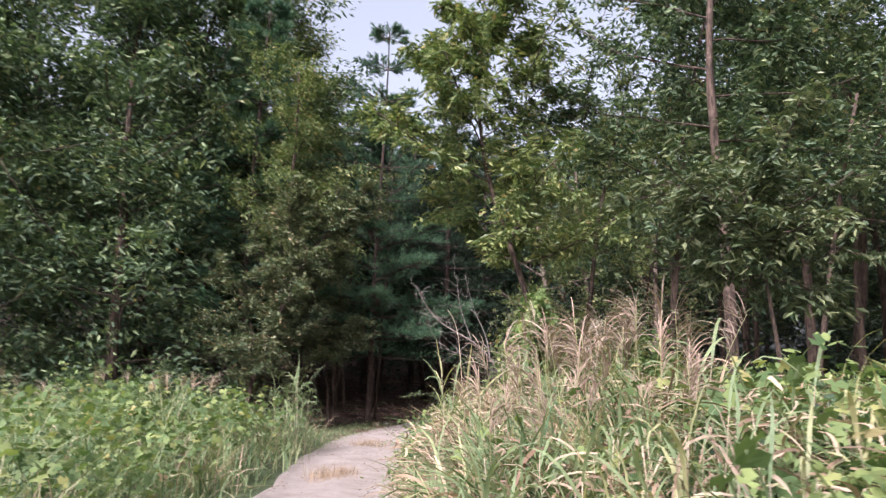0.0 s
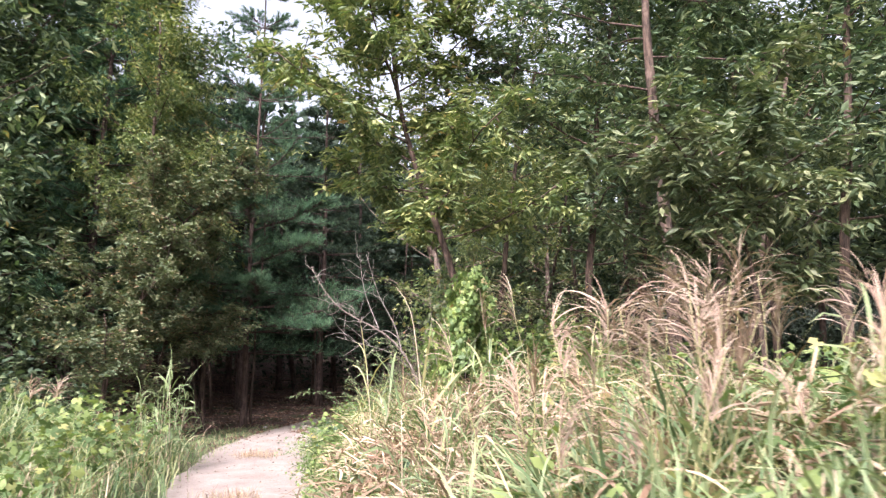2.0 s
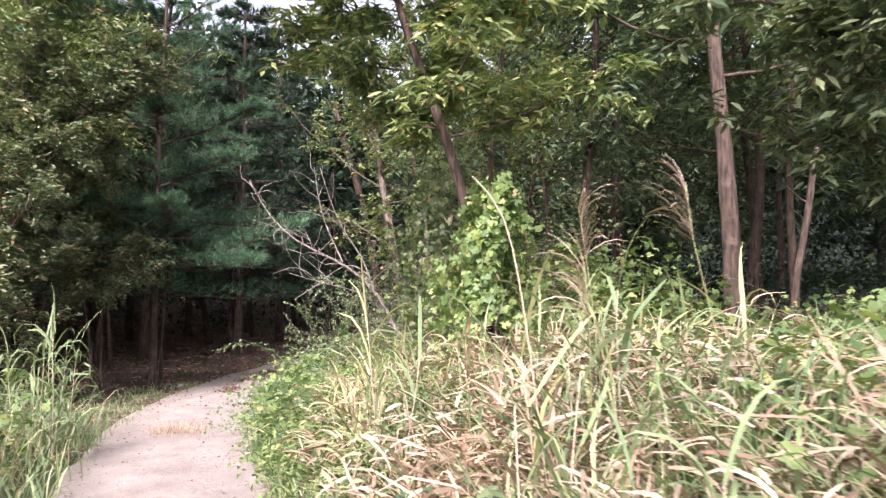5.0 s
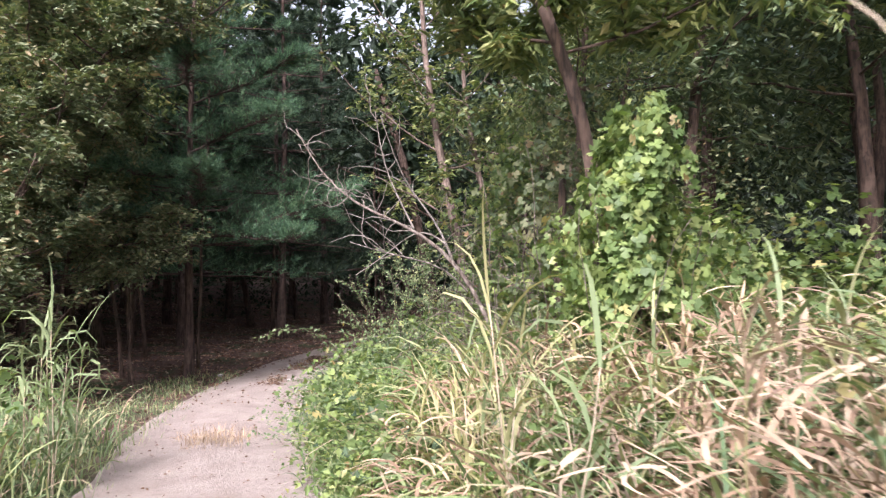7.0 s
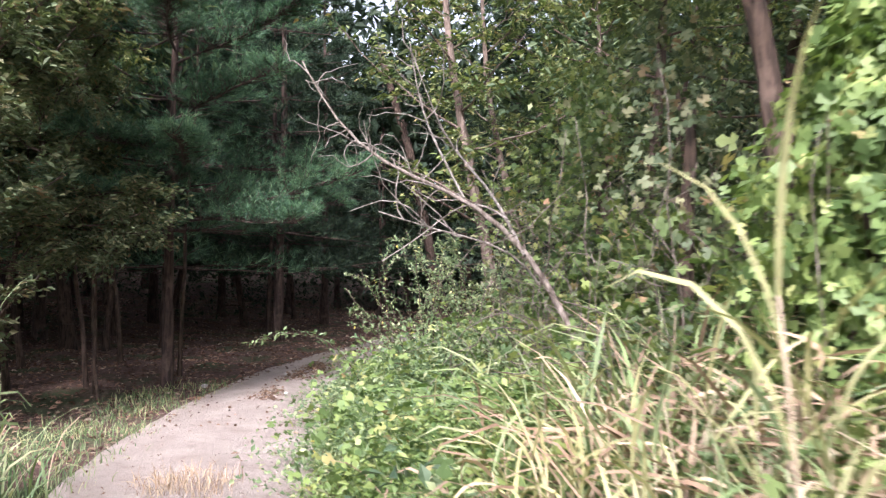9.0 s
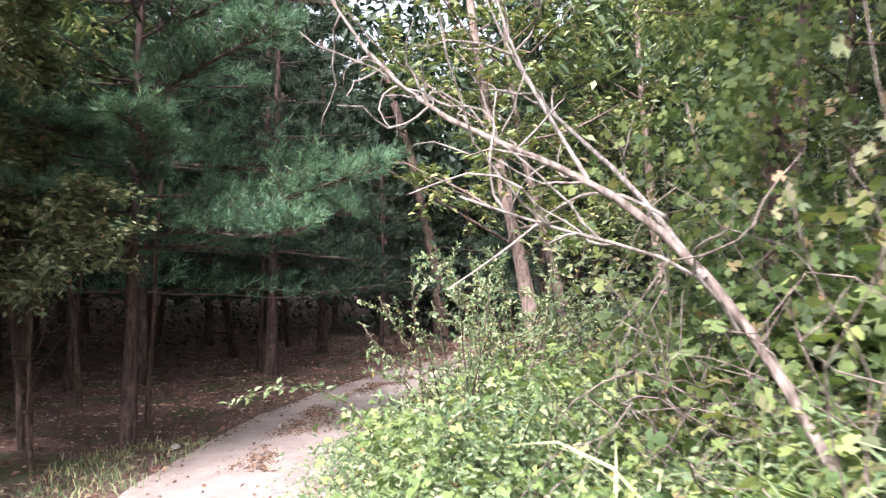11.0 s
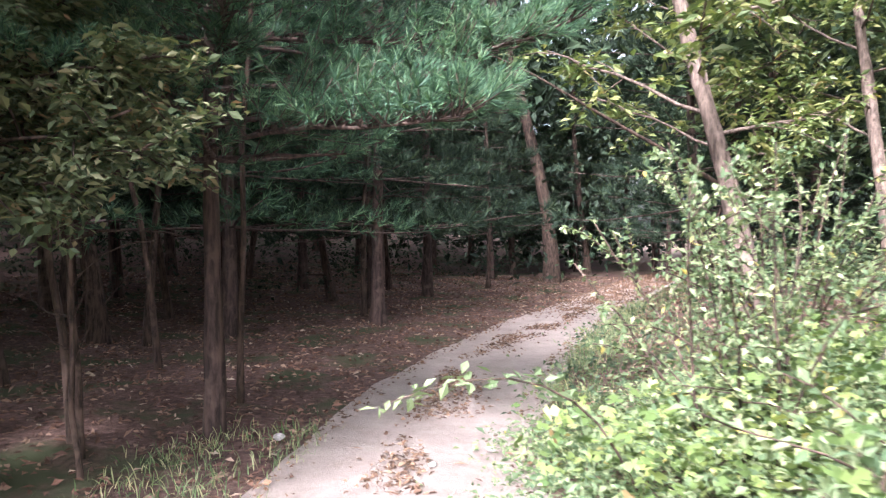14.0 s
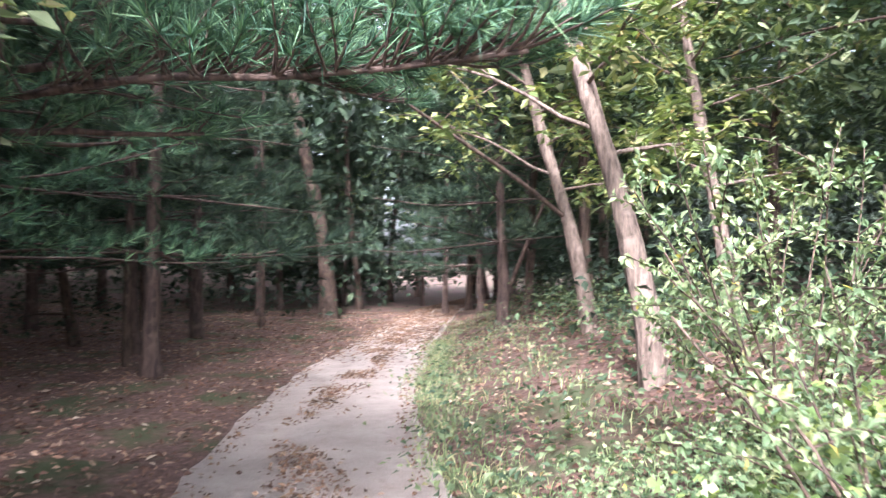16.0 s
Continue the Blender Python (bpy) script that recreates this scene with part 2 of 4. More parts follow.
def lobed(pos, normal, size):
    """Palmate vine leaves."""
    n = len(pos)
    normal = unit(normal)
    a = unit(np.cross(normal, RNG.normal(size=(n, 3))))
    b = np.cross(normal, a)
    outline = [LOBES[0]] + LOBES[1:] + [(x, -y) for x, y in LOBES[-2:0:-1]]
    s = size[:, None]
    v = np.stack([pos + s * (x - 0.3) * a + s * y * b - normal * s * (0.25 * y * y + 0.12 * x * x) for x, y in outline], 1)
    k = len(outline)
    o = (np.arange(n) * k)[:, None]
    f = np.concatenate([o + [0, 1, 2, 3], o + [0, 3, 4, 5], o + [0, 5, 6, 7], o + [0, 7, 8, 9]])
    return v.reshape(-1, 3), [f]


def blades(root, azimuth, length, width, lean0, curl, seg=5, drift=0.28):
    """Arching grass blades."""
    n = len(root)
    s = np.linspace(0, 1, seg + 1)
    th = lean0[:, None] + curl[:, None] * s[None] ** 1.6
    step = length[:, None] / seg
    az = azimuth[:, None] + drift * RNG.normal(size=(n, 1)) * s[None] * 3
    dx, dy, dz = np.sin(th) * np.cos(az), np.sin(th) * np.sin(az), np.cos(th)
    d = np.stack([dx, dy, dz], -1) * step[..., None]
    p = root[:, None] + np.concatenate([np.zeros((n, 1, 3)), np.cumsum(d[:, :-1], 1)], 1)
    side = np.stack([-np.sin(az), np.cos(az), 0 * az], -1)
    tw = RNG.normal(size=(n, 1, 1)) * 0.6
    side = unit(side + tw * np.stack([0 * az, 0 * az, np.ones_like(az)], -1))
    prof = np.array([0.6, 1.0, 1.0, 0.85, 0.55, 0.0])[: seg + 1] if seg == 5 else np.r_[0.7, np.linspace(1, 0, seg)]
    w = width[:, None] * prof[None] * 0.5
    left, right = p[:, :-1] - side[:, :-1] * w[:, :-1, None], p[:, :-1] + side[:, :-1] * w[:, :-1, None]
    v = np.concatenate([np.stack([left, right], 2).reshape(n, seg * 2, 3), p[:, -1:]], 1)
    o = (np.arange(n) * (seg * 2 + 1))[:, None]
    f4 = np.concatenate([o + [2 * i, 2 * i + 1, 2 * i + 3, 2 * i + 2] for i in range(seg - 1)])
    f3 = o + [2 * seg - 2, 2 * seg - 1, 2 * seg]
    return v.reshape(-1, 3), [f4, f3]


def part(name, me, parent, label=""):
    ob = new(name, me)
    ob.parent = parent
    return tagged(ob, label) if label else ob


# ---- the lie of the land ----
TRACK_Y = np.array([-40.0, -12.0, -6.0, -2.5, 0.0, 2.2, 4.3, 6.0, 8.6, 10.5, 12.5, 14.5, 16.6, 19.3, 21.7, 24.5, 28.0, 31.0, 34.0, 41.0, 50.0, 70.0])
TRACK_X = np.array([34.0, 11.0, 7.0, 4.5, 2.95, 1.95, 1.25, 0.62, -0.25, -0.88, -1.3, -1.46, -1.52, -1.36, -0.97, -0.4, 0.45, 1.2, 2.0, 3.9, 7.4, 16.0])


def track_x(y):
    """Middle of the track, smoothed."""
    y = np.asarray(y, float)
    return sum(np.interp(y + k, TRACK_Y, TRACK_X) for k in (-1.5, -0.75, 0, 0.75, 1.5)) / 5


def soft(a, b, v):
    t = np.clip((v - a) / (b - a), 0, 1)
    return t * t * (3 - 2 * t)


def waves(x, y, f, seed):
    """Cheap smooth unevenness in -1..1."""
    r = np.random.default_rng(seed)
    out = 0
    for _ in range(6):
        a, ph = r.uniform(0, 2 * np.pi), r.uniform(0, 6.28)
        k = f * r.uniform(0.6, 1.7)
        out = out + np.sin(k * (x * np.cos(a) + y * np.sin(a)) + ph)
    return out / 3.5


def land(x, y):
    x, y = np.asarray(x, float), np.asarray(y, float)
    d = x - track_x(y)
    right = 0.62 * soft(0.9, 3.4, d) + 0.07 * np.clip(d - 4.5, 0, 60) * soft(10, 20, y)
    left = (0.03 * np.clip(-d - 1.5, 0, 8) + 0.10 * np.clip(-d - 7, 0, 60)) * soft(10, 17, y)
    off = soft(0.9, 2.2, np.abs(d))
    lumps = off * (0.05 * waves(x, y, 1.3, 1) + 0.035 * waves(x, y, 4.0, 2))
    return right + left + lumps - 0.03


def axis(a, b, fine0, fine1, fine, coarse):
    return np.unique(np.concatenate([np.arange(a, fine0, coarse), np.arange(fine0, fine1, fine), np.arange(fine1, b + 1, coarse)]))


def build_ground():
    gx = np.concatenate([[-1500, -500, -200], axis(-90, 90, -12, 12, 0.25, 4.0), [200, 500, 1500]])
    gy = np.concatenate([[-1500, -500, -200], axis(-80, 120, -6, 36, 0.25, 4.0), [200, 500, 1500]])
    X, Y = np.meshgrid(gx, gy)
    Z = land(np.clip(X, -90, 90), np.clip(Y, -80, 120))
    v = np.stack([X, Y, Z], -1).reshape(-1, 3)
    nx = len(gx)
    i, j = np.meshgrid(np.arange(len(gy) - 1), np.arange(nx - 1), indexing="ij")
    f = np.stack([i * nx + j, i * nx + j + 1, (i + 1) * nx + j + 1, (i + 1) * nx + j], -1).reshape(-1, 4)
    g = new("ground", mesh_from("ground", v, [f], M_SOIL, True))
    tagged(g, "grassy field soil turning to brown leaf-strewn woodland floor", "ground", kind="structure")


def build_track():
    ys = np.arange(-30, 64, 0.12)
    cols = np.linspace(-1, 1, 19)
    hl = 0.99 + 0.06 * waves(ys, ys * 0, 2.3, 5) + 0.02 * waves(ys, ys * 0, 6.0, 6)
    hr = 0.99 + 0.07 * waves(ys, ys * 0, 2.1, 8) + 0.02 * waves(ys, ys * 0, 6.0, 9)
    half = np.where(cols[None] < 0, hl[:, None], hr[:, None])
    X = track_x(ys)[:, None] + cols[None] * half
    Y = np.repeat(ys[:, None], len(cols), 1)
    rut = -0.018 * np.exp(-((np.abs(cols) - 0.55) / 0.25) ** 2)[None] + 0.012 * np.exp(-(cols / 0.2) ** 2)[None]
    Z = 0.012 + rut + 0.010 * waves(X, Y, 5.0, 11) - 0.10 * np.clip(np.abs(cols) - 0.86, 0, 1)[None] * 5
    v = np.stack([X, Y, Z], -1).reshape(-1, 3)
    m = len(cols)
    i, j = np.meshgrid(np.arange(len(ys) - 1), np.arange(m - 1), indexing="ij")
    f = np.stack([i * m + j, i * m + j + 1, (i + 1) * m + j + 1, (i + 1) * m + j], -1).reshape(-1, 4)
    r = new("road", mesh_from("road", v, [f], M_TRACK, True))
    tagged(r, "pale sandy dirt track with shallow ruts", "dirt track", kind="structure")


build_ground()
build_track()


# ---- trees ----
def thing(name, label, category, at=(0, 0, 0), group=""):
    e = new(name)
    e.empty_display_size = 0.2
    e.matrix_basis = pose(*at)
    return tagged(e, label, category, group)


def along(line, s):
    at = np.clip(s, 0, 1) * (len(line) - 1)
    i = min(int(at), len(line) - 2)
    return line[i] + (line[i + 1] - line[i]) * (at - i)


def broadleaf(name, label, mat, bark_mat, height, trunk_r, low, reach, leaf, limbs=20, twigs=12, sprays=4, per=14,
              line=None, top_reach=0.35, droop=0.35, wobble=0.05, limb_parts=True, rise=0.05, fat=0.36, puff=1.0, open_side=False, extra=()):
    """A tree at the origin: crooked trunk, limbs with twigs, crown of separate leaves."""
    e = thing(name, label, "tree")
    if line is None:
        line = wander((0, 0, -0.15), (0, 0, 1), height, 18, wobble, 0.03)
    part("trunk", mesh_from("trunk", *tube(line, trunk_r, trunk_r * 0.22, 9, 0.08, 0.5), bark_mat, True), e)
    tips, outs, wood = [], [], []
    for k in range(limbs + len(extra)):
        u = min(1.0, (k + RNG.uniform(0.1, 0.9)) / limbs)
        p = along(line, low + (0.98 - low) * u)
        a = k * 2.4 + RNG.uniform(-0.5, 0.5)
        if open_side and math.sin(a) < -0.35 and u < 0.75:
            a = -a
        shape = top_reach + (1 - top_reach) * math.cos(1.35 * max(0.0, u - 0.3) / 0.7)
        ln = reach * shape * RNG.uniform(0.55, 1.25)
        up = 0.15 + 0.6 * u
        if k >= limbs:
            at, a, ln, up = extra[k - limbs]
            p, a = along(line, at), radians(a)
        lim = wander(p, (math.cos(a), math.sin(a), up), ln, 7, 0.14, rise)
        bits = [tube(lim, max(0.014, trunk_r * 0.22 * (1 - 0.5 * u)), 0.008, 5)]
        limb = part("limb", mesh_from("limb", *bits[0], bark_mat, True), e) if limb_parts else None
        for _ in range(twigs):
            s = RNG.uniform(0.12, 1.0)
            q = along(lim, s)
            w = unit(unit(lim[-1] - lim[0]) * 0.6 + RNG.normal(size=3) * [0.8, 0.8, 0.55])
            tw = wander(q, w, ln * RNG.uniform(0.15, 0.4), 4, 0.2, -0.05)
            if limb_parts:
                part("twig", mesh_from("twig", *tube(tw, 0.010, 0.004, 3), bark_mat, True), limb)
            for s2 in np.linspace(0.3, 1.0, sprays):
                tips.append(along(tw, s2))
                outs.append(w)
        if not limb_parts:
            wood += bits
    if wood:
        tagged(part("branchwork", mesh_from("branchwork", *join(wood), bark_mat, True), e), kind="stuff")
    tips, outs = np.repeat(np.array(tips), per, 0), np.repeat(np.array(outs), per, 0)
    n = len(tips)
    pos = tips + RNG.normal(size=(n, 3)) * [0.15, 0.15, 0.10] * (leaf / 0.15) * puff
    spin = RNG.uniform(0, 6.283, n)
    way = outs * 0.35 + np.c_[np.cos(spin), np.sin(spin), RNG.normal(size=n) * 0.3] * 0.85 + [0, 0, -droop]
    ln = leaf * RNG.uniform(0.6, 1.2, n)
    part("crown", mesh_from("crown", *flat_leaves(pos, way, ln, ln * fat * RNG.uniform(0.8, 1.2, n), 0.2), mat), e)
    return e


def needles(pos, way, n_each, length, width):
    p = np.repeat(pos, n_each, 0)
    w = np.repeat(unit(way), n_each, 0)
    k = len(p)
    d = unit(w * 0.85 + RNG.normal(size=(k, 3)) * 0.42)
    s = unit(np.cross(d, RNG.normal(size=(k, 3)))) * (width * 0.5)
    ln = length * RNG.uniform(0.7, 1.15, (k, 1))
    v = np.stack([p - s, p + s, p + d * ln + [0, 0, -0.012]], 1).reshape(-1, 3)
    return v, [(np.arange(k) * 3)[:, None] + [0, 1, 2]]


def pine(name, label, height, trunk_r, low, reach, whorls=9, per_whorl=5, tufts=26, each=16, limb_parts=True, width=0.006, length=0.12, lush=(), mat=None):
    """A pine: straight trunk, tiers of level boughs with upturned needle tufts."""
    e = thing(name, label, "pine tree")
    line = wander((0, 0, -0.15), (0, 0, 1), height, 40, 0.010, 0.02)
    part("trunk", mesh_from("trunk", *tube(line, trunk_r, trunk_r * 0.2, 10, 0.09, 0.5), M_PINE_BARK, True), e)
    tips, outs, wood = [], [], []
    plan = []
    for k in range(whorls):
        u = k / (whorls - 1)
        for j in range(per_whorl):
            plan.append((low + (height - low) * u * 0.97, j * 2 * math.pi / per_whorl + k * 0.7 + RNG.uniform(-0.3, 0.3), reach * (1 - 0.8 * u) * RNG.uniform(0.75, 1.1), tufts))
    if lush:
        plan = [(h, a, ln if h > 4.6 else ln * 0.55, many if h > 4.6 else int(many * 0.5)) for h, a, ln, many in plan]
    plan += [(z, radians(deg), ln, tufts * 6) for deg, z, ln in lush]
    for h, a, ln, many in plan:
            u = max(0.0, (h - low) / (height - low))
            p = along(line, h / height)
            b = wander(p, (math.cos(a), math.sin(a), 0.16 - 0.18 * (1 - u)), ln, 7, 0.06, 0.02)
            bits = [tube(b, 0.024 * (1 - 0.6 * u), 0.008, 5)]
            ahead = np.array([math.cos(a), math.sin(a), 0.2])
            side = np.array([-math.sin(a), math.cos(a), 0])
            for q in range(many):
                s = RNG.uniform(0.15, 1.0)
                c = along(b, s)
                w = unit(ahead + side * RNG.uniform(-1.4, 1.4) + RNG.normal(size=3) * [0.25, 0.25, 0.25 if many < 100 else 0.1])
                tw = wander(c, w, (0.12 + 0.55 * RNG.uniform() * (1.2 - s)) * max(ln, 1.0) / 2.2 + 0.08, 4, 0.15, 0.10)
                if limb_parts:
                    bits.append(tube(tw, 0.007, 0.003, 3))
                for f in (0.55, 0.78, 1.0):
                    tips.append(along(tw, f))
                    outs.append(unit(tw[-1] - tw[-2]) + [0, 0, 0.4])
            if limb_parts:
                part("bough", mesh_from("bough", *join(bits), M_PINE_BARK, True), e)
            else:
                wood += bits
    if wood:
        tagged(part("branchwork", mesh_from("branchwork", *join(wood), M_PINE_BARK, True), e), kind="stuff")
    part("needle_crown", mesh_from("needle_crown", *needles(np.array(tips), np.array(outs), each, length, width), mat or M_NEEDLE), e)
    return e


def put(ob, x, y, turn=0.0, size=1.0, dz=0.0):
    ob.matrix_basis = pose(x, y, float(land(x, y)) + dz, 0, 0, turn) @ Matrix.Scale(size, 4)
    return ob


def again(ob, x, y, turn=0.0, size=1.0):
    return put(copy_thing(ob, Matrix()), x, y, turn, size)


def bent(points, n=26):
    """A smooth line through a few corner points."""
    p = np.array(points, float)
    t = np.r_[0, np.cumsum(np.linalg.norm(np.diff(p, axis=0), axis=1))]
    q = np.linspace(0, t[-1], n)
    line = np.stack([np.interp(q, t, p[:, k]) for k in range(3)], 1)
    for _ in range(2):
        line[1:-1] = (line[:-2] + 2 * line[1:-1] + line[2:]) / 4
    return line


# trees beside the track
put(broadleaf("oak_sapling", "young oak with pale drooping leaves behind the reeds", M_SAPLING, M_BARK, 3.4, 0.04, 0.62, 1.6, 0.15, 15, 11, 4, 12, None, 0.8, 0.4, rise=-0.03, fat=0.34, puff=0.45), 5.8, 7.2)
oak = broadleaf("oak_tree", "tall dark oak with a bare reddish-brown trunk behind the reeds", M_OAK, M_BARK, 12.0, 0.105, 0.3, 3.6, 0.155, 24, 13, 5, 16,
                bent([(0.05, 0, -0.2), (0.02, 0, 2.2), (-0.12, 0, 4.2), (-0.22, 0, 6.2), (-0.1, 0.2, 8), (0.1, 0, 12)]), 0.45, 0.35, open_side=True, puff=0.5)
put(oak, 5.36, 10.2)
put(broadleaf("chestnut_tree", "yellow-green chestnut tree with a crooked trunk beside the track", M_CHESTNUT, M_BARK, 7.0, 0.065, 0.36, 1.9, 0.155, 22, 13, 5, 18,
              bent([(0, 0, -0.2), (0.05, 0, 1.2), (-0.1, -0.1, 2.2), (-0.4, -0.2, 3.0), (-0.8, -0.1, 4.2), (-1.0, 0.1, 5.4), (-1.0, 0.2, 7.0)]), 0.45, 0.4, fat=0.3, puff=0.5), 2.45, 9.1)
put(broadleaf("russet_tree", "small tree with thin foliage turning reddish brown", M_RUSSET, M_BARK, 5.8, 0.06, 0.10, 2.1, 0.105, 30, 13, 5, 17, None, 0.25, 0.2, 0.1, fat=0.45, puff=0.6), -4.5, 12.4)
put(broadleaf("russet_tree", "small leaning tree with browning leaves over the track", M_RUSSET, M_BARK, 4.0, 0.045, 0.5, 1.5, 0.085, 20, 13, 5, 22, None, 0.55, 0.3, rise=0.02, fat=0.45, puff=0.8,
              extra=((0.5, 2, 1.5, 0.05), (0.56, -12, 1.4, 0.0), (0.54, 18, 1.5, 0.05), (0.62, -3, 1.5, 0.05),)), -4.3, 14.0)
pine_a = put(pine("pine_tree", "tall pine with level blue-green boughs over the track", 11.0, 0.068, 2.35, 2.8, 10, 6, 20, 26, width=0.007, length=0.125,
                  lush=((-20, 2.6, 3.0), (-38, 2.45, 2.9), (-60, 2.9, 2.3), (-85, 3.4, 2.3), (-8, 3.3, 2.8), (-48, 3.9, 2.7), (-100, 2.7, 2.3), (-135, 3.0, 2.3), (-30, 4.7, 2.5), (-75, 4.9, 2.4), (22, 2.9, 2.4))), -3.15, 16.0)
pale_line = bent([(0.06, 0, -0.3), (0, 0, 0.6), (-0.22, 0.2, 1.8), (-0.52, 0.55, 3.3), (-0.85, 0.9, 5.5), (-1.0, 1.1, 9.0)])
pale = put(broadleaf("pale_tree", "leaning pale-barked tree with thin yellow-green leaves", M_CHESTNUT, M_PALE, 9.0, 0.115, 0.22, 2.4, 0.15, 17, 9, 4, 9, pale_line, 0.5, 0.3, fat=0.42, puff=0.5), 1.45, 18.3)
leaner = again(pale, 2.3, 21.9, 8, 0.95)
arch = bent([(1.9, 21.7, 2.2), (1.17, 21.2, 2.6), (0.2, 21.0, 3.15), (-0.8, 20.9, 3.8), (-1.5, 20.8, 4.1)], 14)
arch = np.array([leaner.matrix_basis.inverted() @ Vector(q) for q in arch])
part("limb", mesh_from("limb", *tube(arch, 0.035, 0.012, 7, 0.06), M_BARK, True), leaner, "dark bare limb arching over the track")
again(pale, 3.9, 21.0, -40, 0.95)

# the wood around, in repeats of a few trees
oak_a = put(broadleaf("oak_tree", "dark green oak leafy to the ground at the wood's edge", M_OAK, M_BARK, 12.5, 0.14, 0.04, 3.3, 0.23, 42, 13, 5, 8, None, 0.5, 0.4, 0.05, False), -7.9, 12.2)
oak_b = put(broadleaf("oak_tree", "slender oak with a bare lower trunk in the wood", M_OAK, M_BARK, 11.5, 0.11, 0.27, 3.3, 0.21, 22, 11, 5, 9, None, 0.45, 0.4, 0.06, False), 8.6, 12.6)
tall_c = put(broadleaf("chestnut_tree", "tall yellow-green chestnut rising above the pines", M_CHESTNUT, M_BARK, 12.5, 0.13, 0.42, 3.0, 0.19, 18, 11, 5, 12, None, 0.5, 0.5, 0.05, False, fat=0.3), -7.0, 20.6)
pine_b = put(pine("pine_tree", "pine with dense dark boughs in the wood", 11.5, 0.12, 1.9, 3.1, 12, 6, 24, 11, False, 0.017, 0.2), -6.7, 15.6)
for x, y, r, s in ((-11.2, 10.8, 40, 1.05), (-15.0, 11.0, 200, 1.1), (-9.4, 15.0, 290, 1.1), (-19.5, 12, 10, 1.2), (-14, 16, 100, 1.2), (20, 13, 310, 1.1)):
    again(oak_a, x, y, r, s)
for x, y, r, s in ((11.6, 11.6, 75, 0.95), (15.5, 11.5, 140, 1.0), (7.2, 14.6, 160, 1.05), (11.5, 15.5, 300, 1.1), (4.4, 14.0, 20, 0.85), (6.2, 19, 100, 1.1), (-8.6, 18.4, 320, 1.15), (9.8, 20, 200, 1.1)):
    again(oak_b, x, y, r, s)
oak_c = put(broadleaf("oak_tree", "slender oak deep in the wood", M_OAK, M_BARK, 11.5, 0.11, 0.2, 3.3, 0.34, 16, 9, 4, 9, None, 0.45, 0.4, 0.06, False), 3.4, 24.5)
for x, y, r, s in ((-9.5, 23, 320, 1.0), (14.5, 20, 100, 1.2), (5.5, 29, 100, 1.0), (10, 31, 10, 1.1), (18, 26, 200, 1.2), (-17, 22, 60, 1.1), (12, 40, 60, 1.0), (-4.0, 45, 60, 1.1), (7, 24.5, 10, 1.0), (13, 26, 70, 1.1), (-1.6, 50, 70, 1.0)):
    again(oak_c, x, y, r, s)
for x, y, r, s in ((-5.0, 15.2, 30, 0.72), (3.4, 28.0, 80, 0.75), (8.4, 17.0, 200, 0.9), (2.6, 13.2, 130, 0.55), (2.0, 55, 10, 0.8), (-0.5, 60, 100, 0.9), (10.5, 60, 60, 0.85), (6.5, 62, 200, 0.9), (-6.6, 17.2, 250, 1.05)):
    again(tall_c, x, y, r, s)
for x, y, r, s in ((-5.4, 21.5, 60, 0.95), (-10.5, 19.0, 150, 1.05)):
    again(pine_b, x, y, r, s)
# needle colour darkened to stand for shade among the back pines
pine_c = put(pine("pine_tree", "pine deep in the wood, boughs coloured dark for shade", 11.5, 0.12, 2.0, 3.0, 12, 6, 18, 9, False, 0.024, 0.26, mat=M_SHADED_NEEDLE), -3.6, 29.5)
# some copies are added to thicken the shade on the floor
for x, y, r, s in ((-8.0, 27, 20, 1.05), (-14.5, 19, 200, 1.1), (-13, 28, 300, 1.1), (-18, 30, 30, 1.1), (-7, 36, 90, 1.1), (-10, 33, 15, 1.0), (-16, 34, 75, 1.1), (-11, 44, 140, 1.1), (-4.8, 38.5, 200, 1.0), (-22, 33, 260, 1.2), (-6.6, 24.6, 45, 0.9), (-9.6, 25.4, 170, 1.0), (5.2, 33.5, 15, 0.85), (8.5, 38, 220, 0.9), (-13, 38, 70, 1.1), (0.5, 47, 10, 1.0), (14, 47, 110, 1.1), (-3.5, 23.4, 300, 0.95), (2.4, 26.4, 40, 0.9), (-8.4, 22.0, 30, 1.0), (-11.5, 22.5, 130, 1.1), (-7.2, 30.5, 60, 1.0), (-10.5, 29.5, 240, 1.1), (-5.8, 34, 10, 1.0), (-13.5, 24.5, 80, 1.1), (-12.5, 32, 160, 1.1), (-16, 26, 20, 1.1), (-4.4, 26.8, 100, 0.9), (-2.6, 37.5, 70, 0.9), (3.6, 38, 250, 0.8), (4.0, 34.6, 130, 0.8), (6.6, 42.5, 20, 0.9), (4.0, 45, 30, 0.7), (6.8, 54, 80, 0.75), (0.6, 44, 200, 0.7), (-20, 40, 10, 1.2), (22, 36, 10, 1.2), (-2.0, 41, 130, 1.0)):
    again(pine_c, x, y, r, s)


# backdrop colour, kept very dark to stand in for shade on its face
def backdrop_material():
    m, t, b = material("shaded_backdrop", 0.95)
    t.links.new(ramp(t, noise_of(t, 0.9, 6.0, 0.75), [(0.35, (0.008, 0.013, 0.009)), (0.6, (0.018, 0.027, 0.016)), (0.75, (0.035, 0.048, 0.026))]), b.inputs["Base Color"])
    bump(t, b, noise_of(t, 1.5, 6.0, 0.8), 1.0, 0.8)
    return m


M_BACKDROP = backdrop_material()


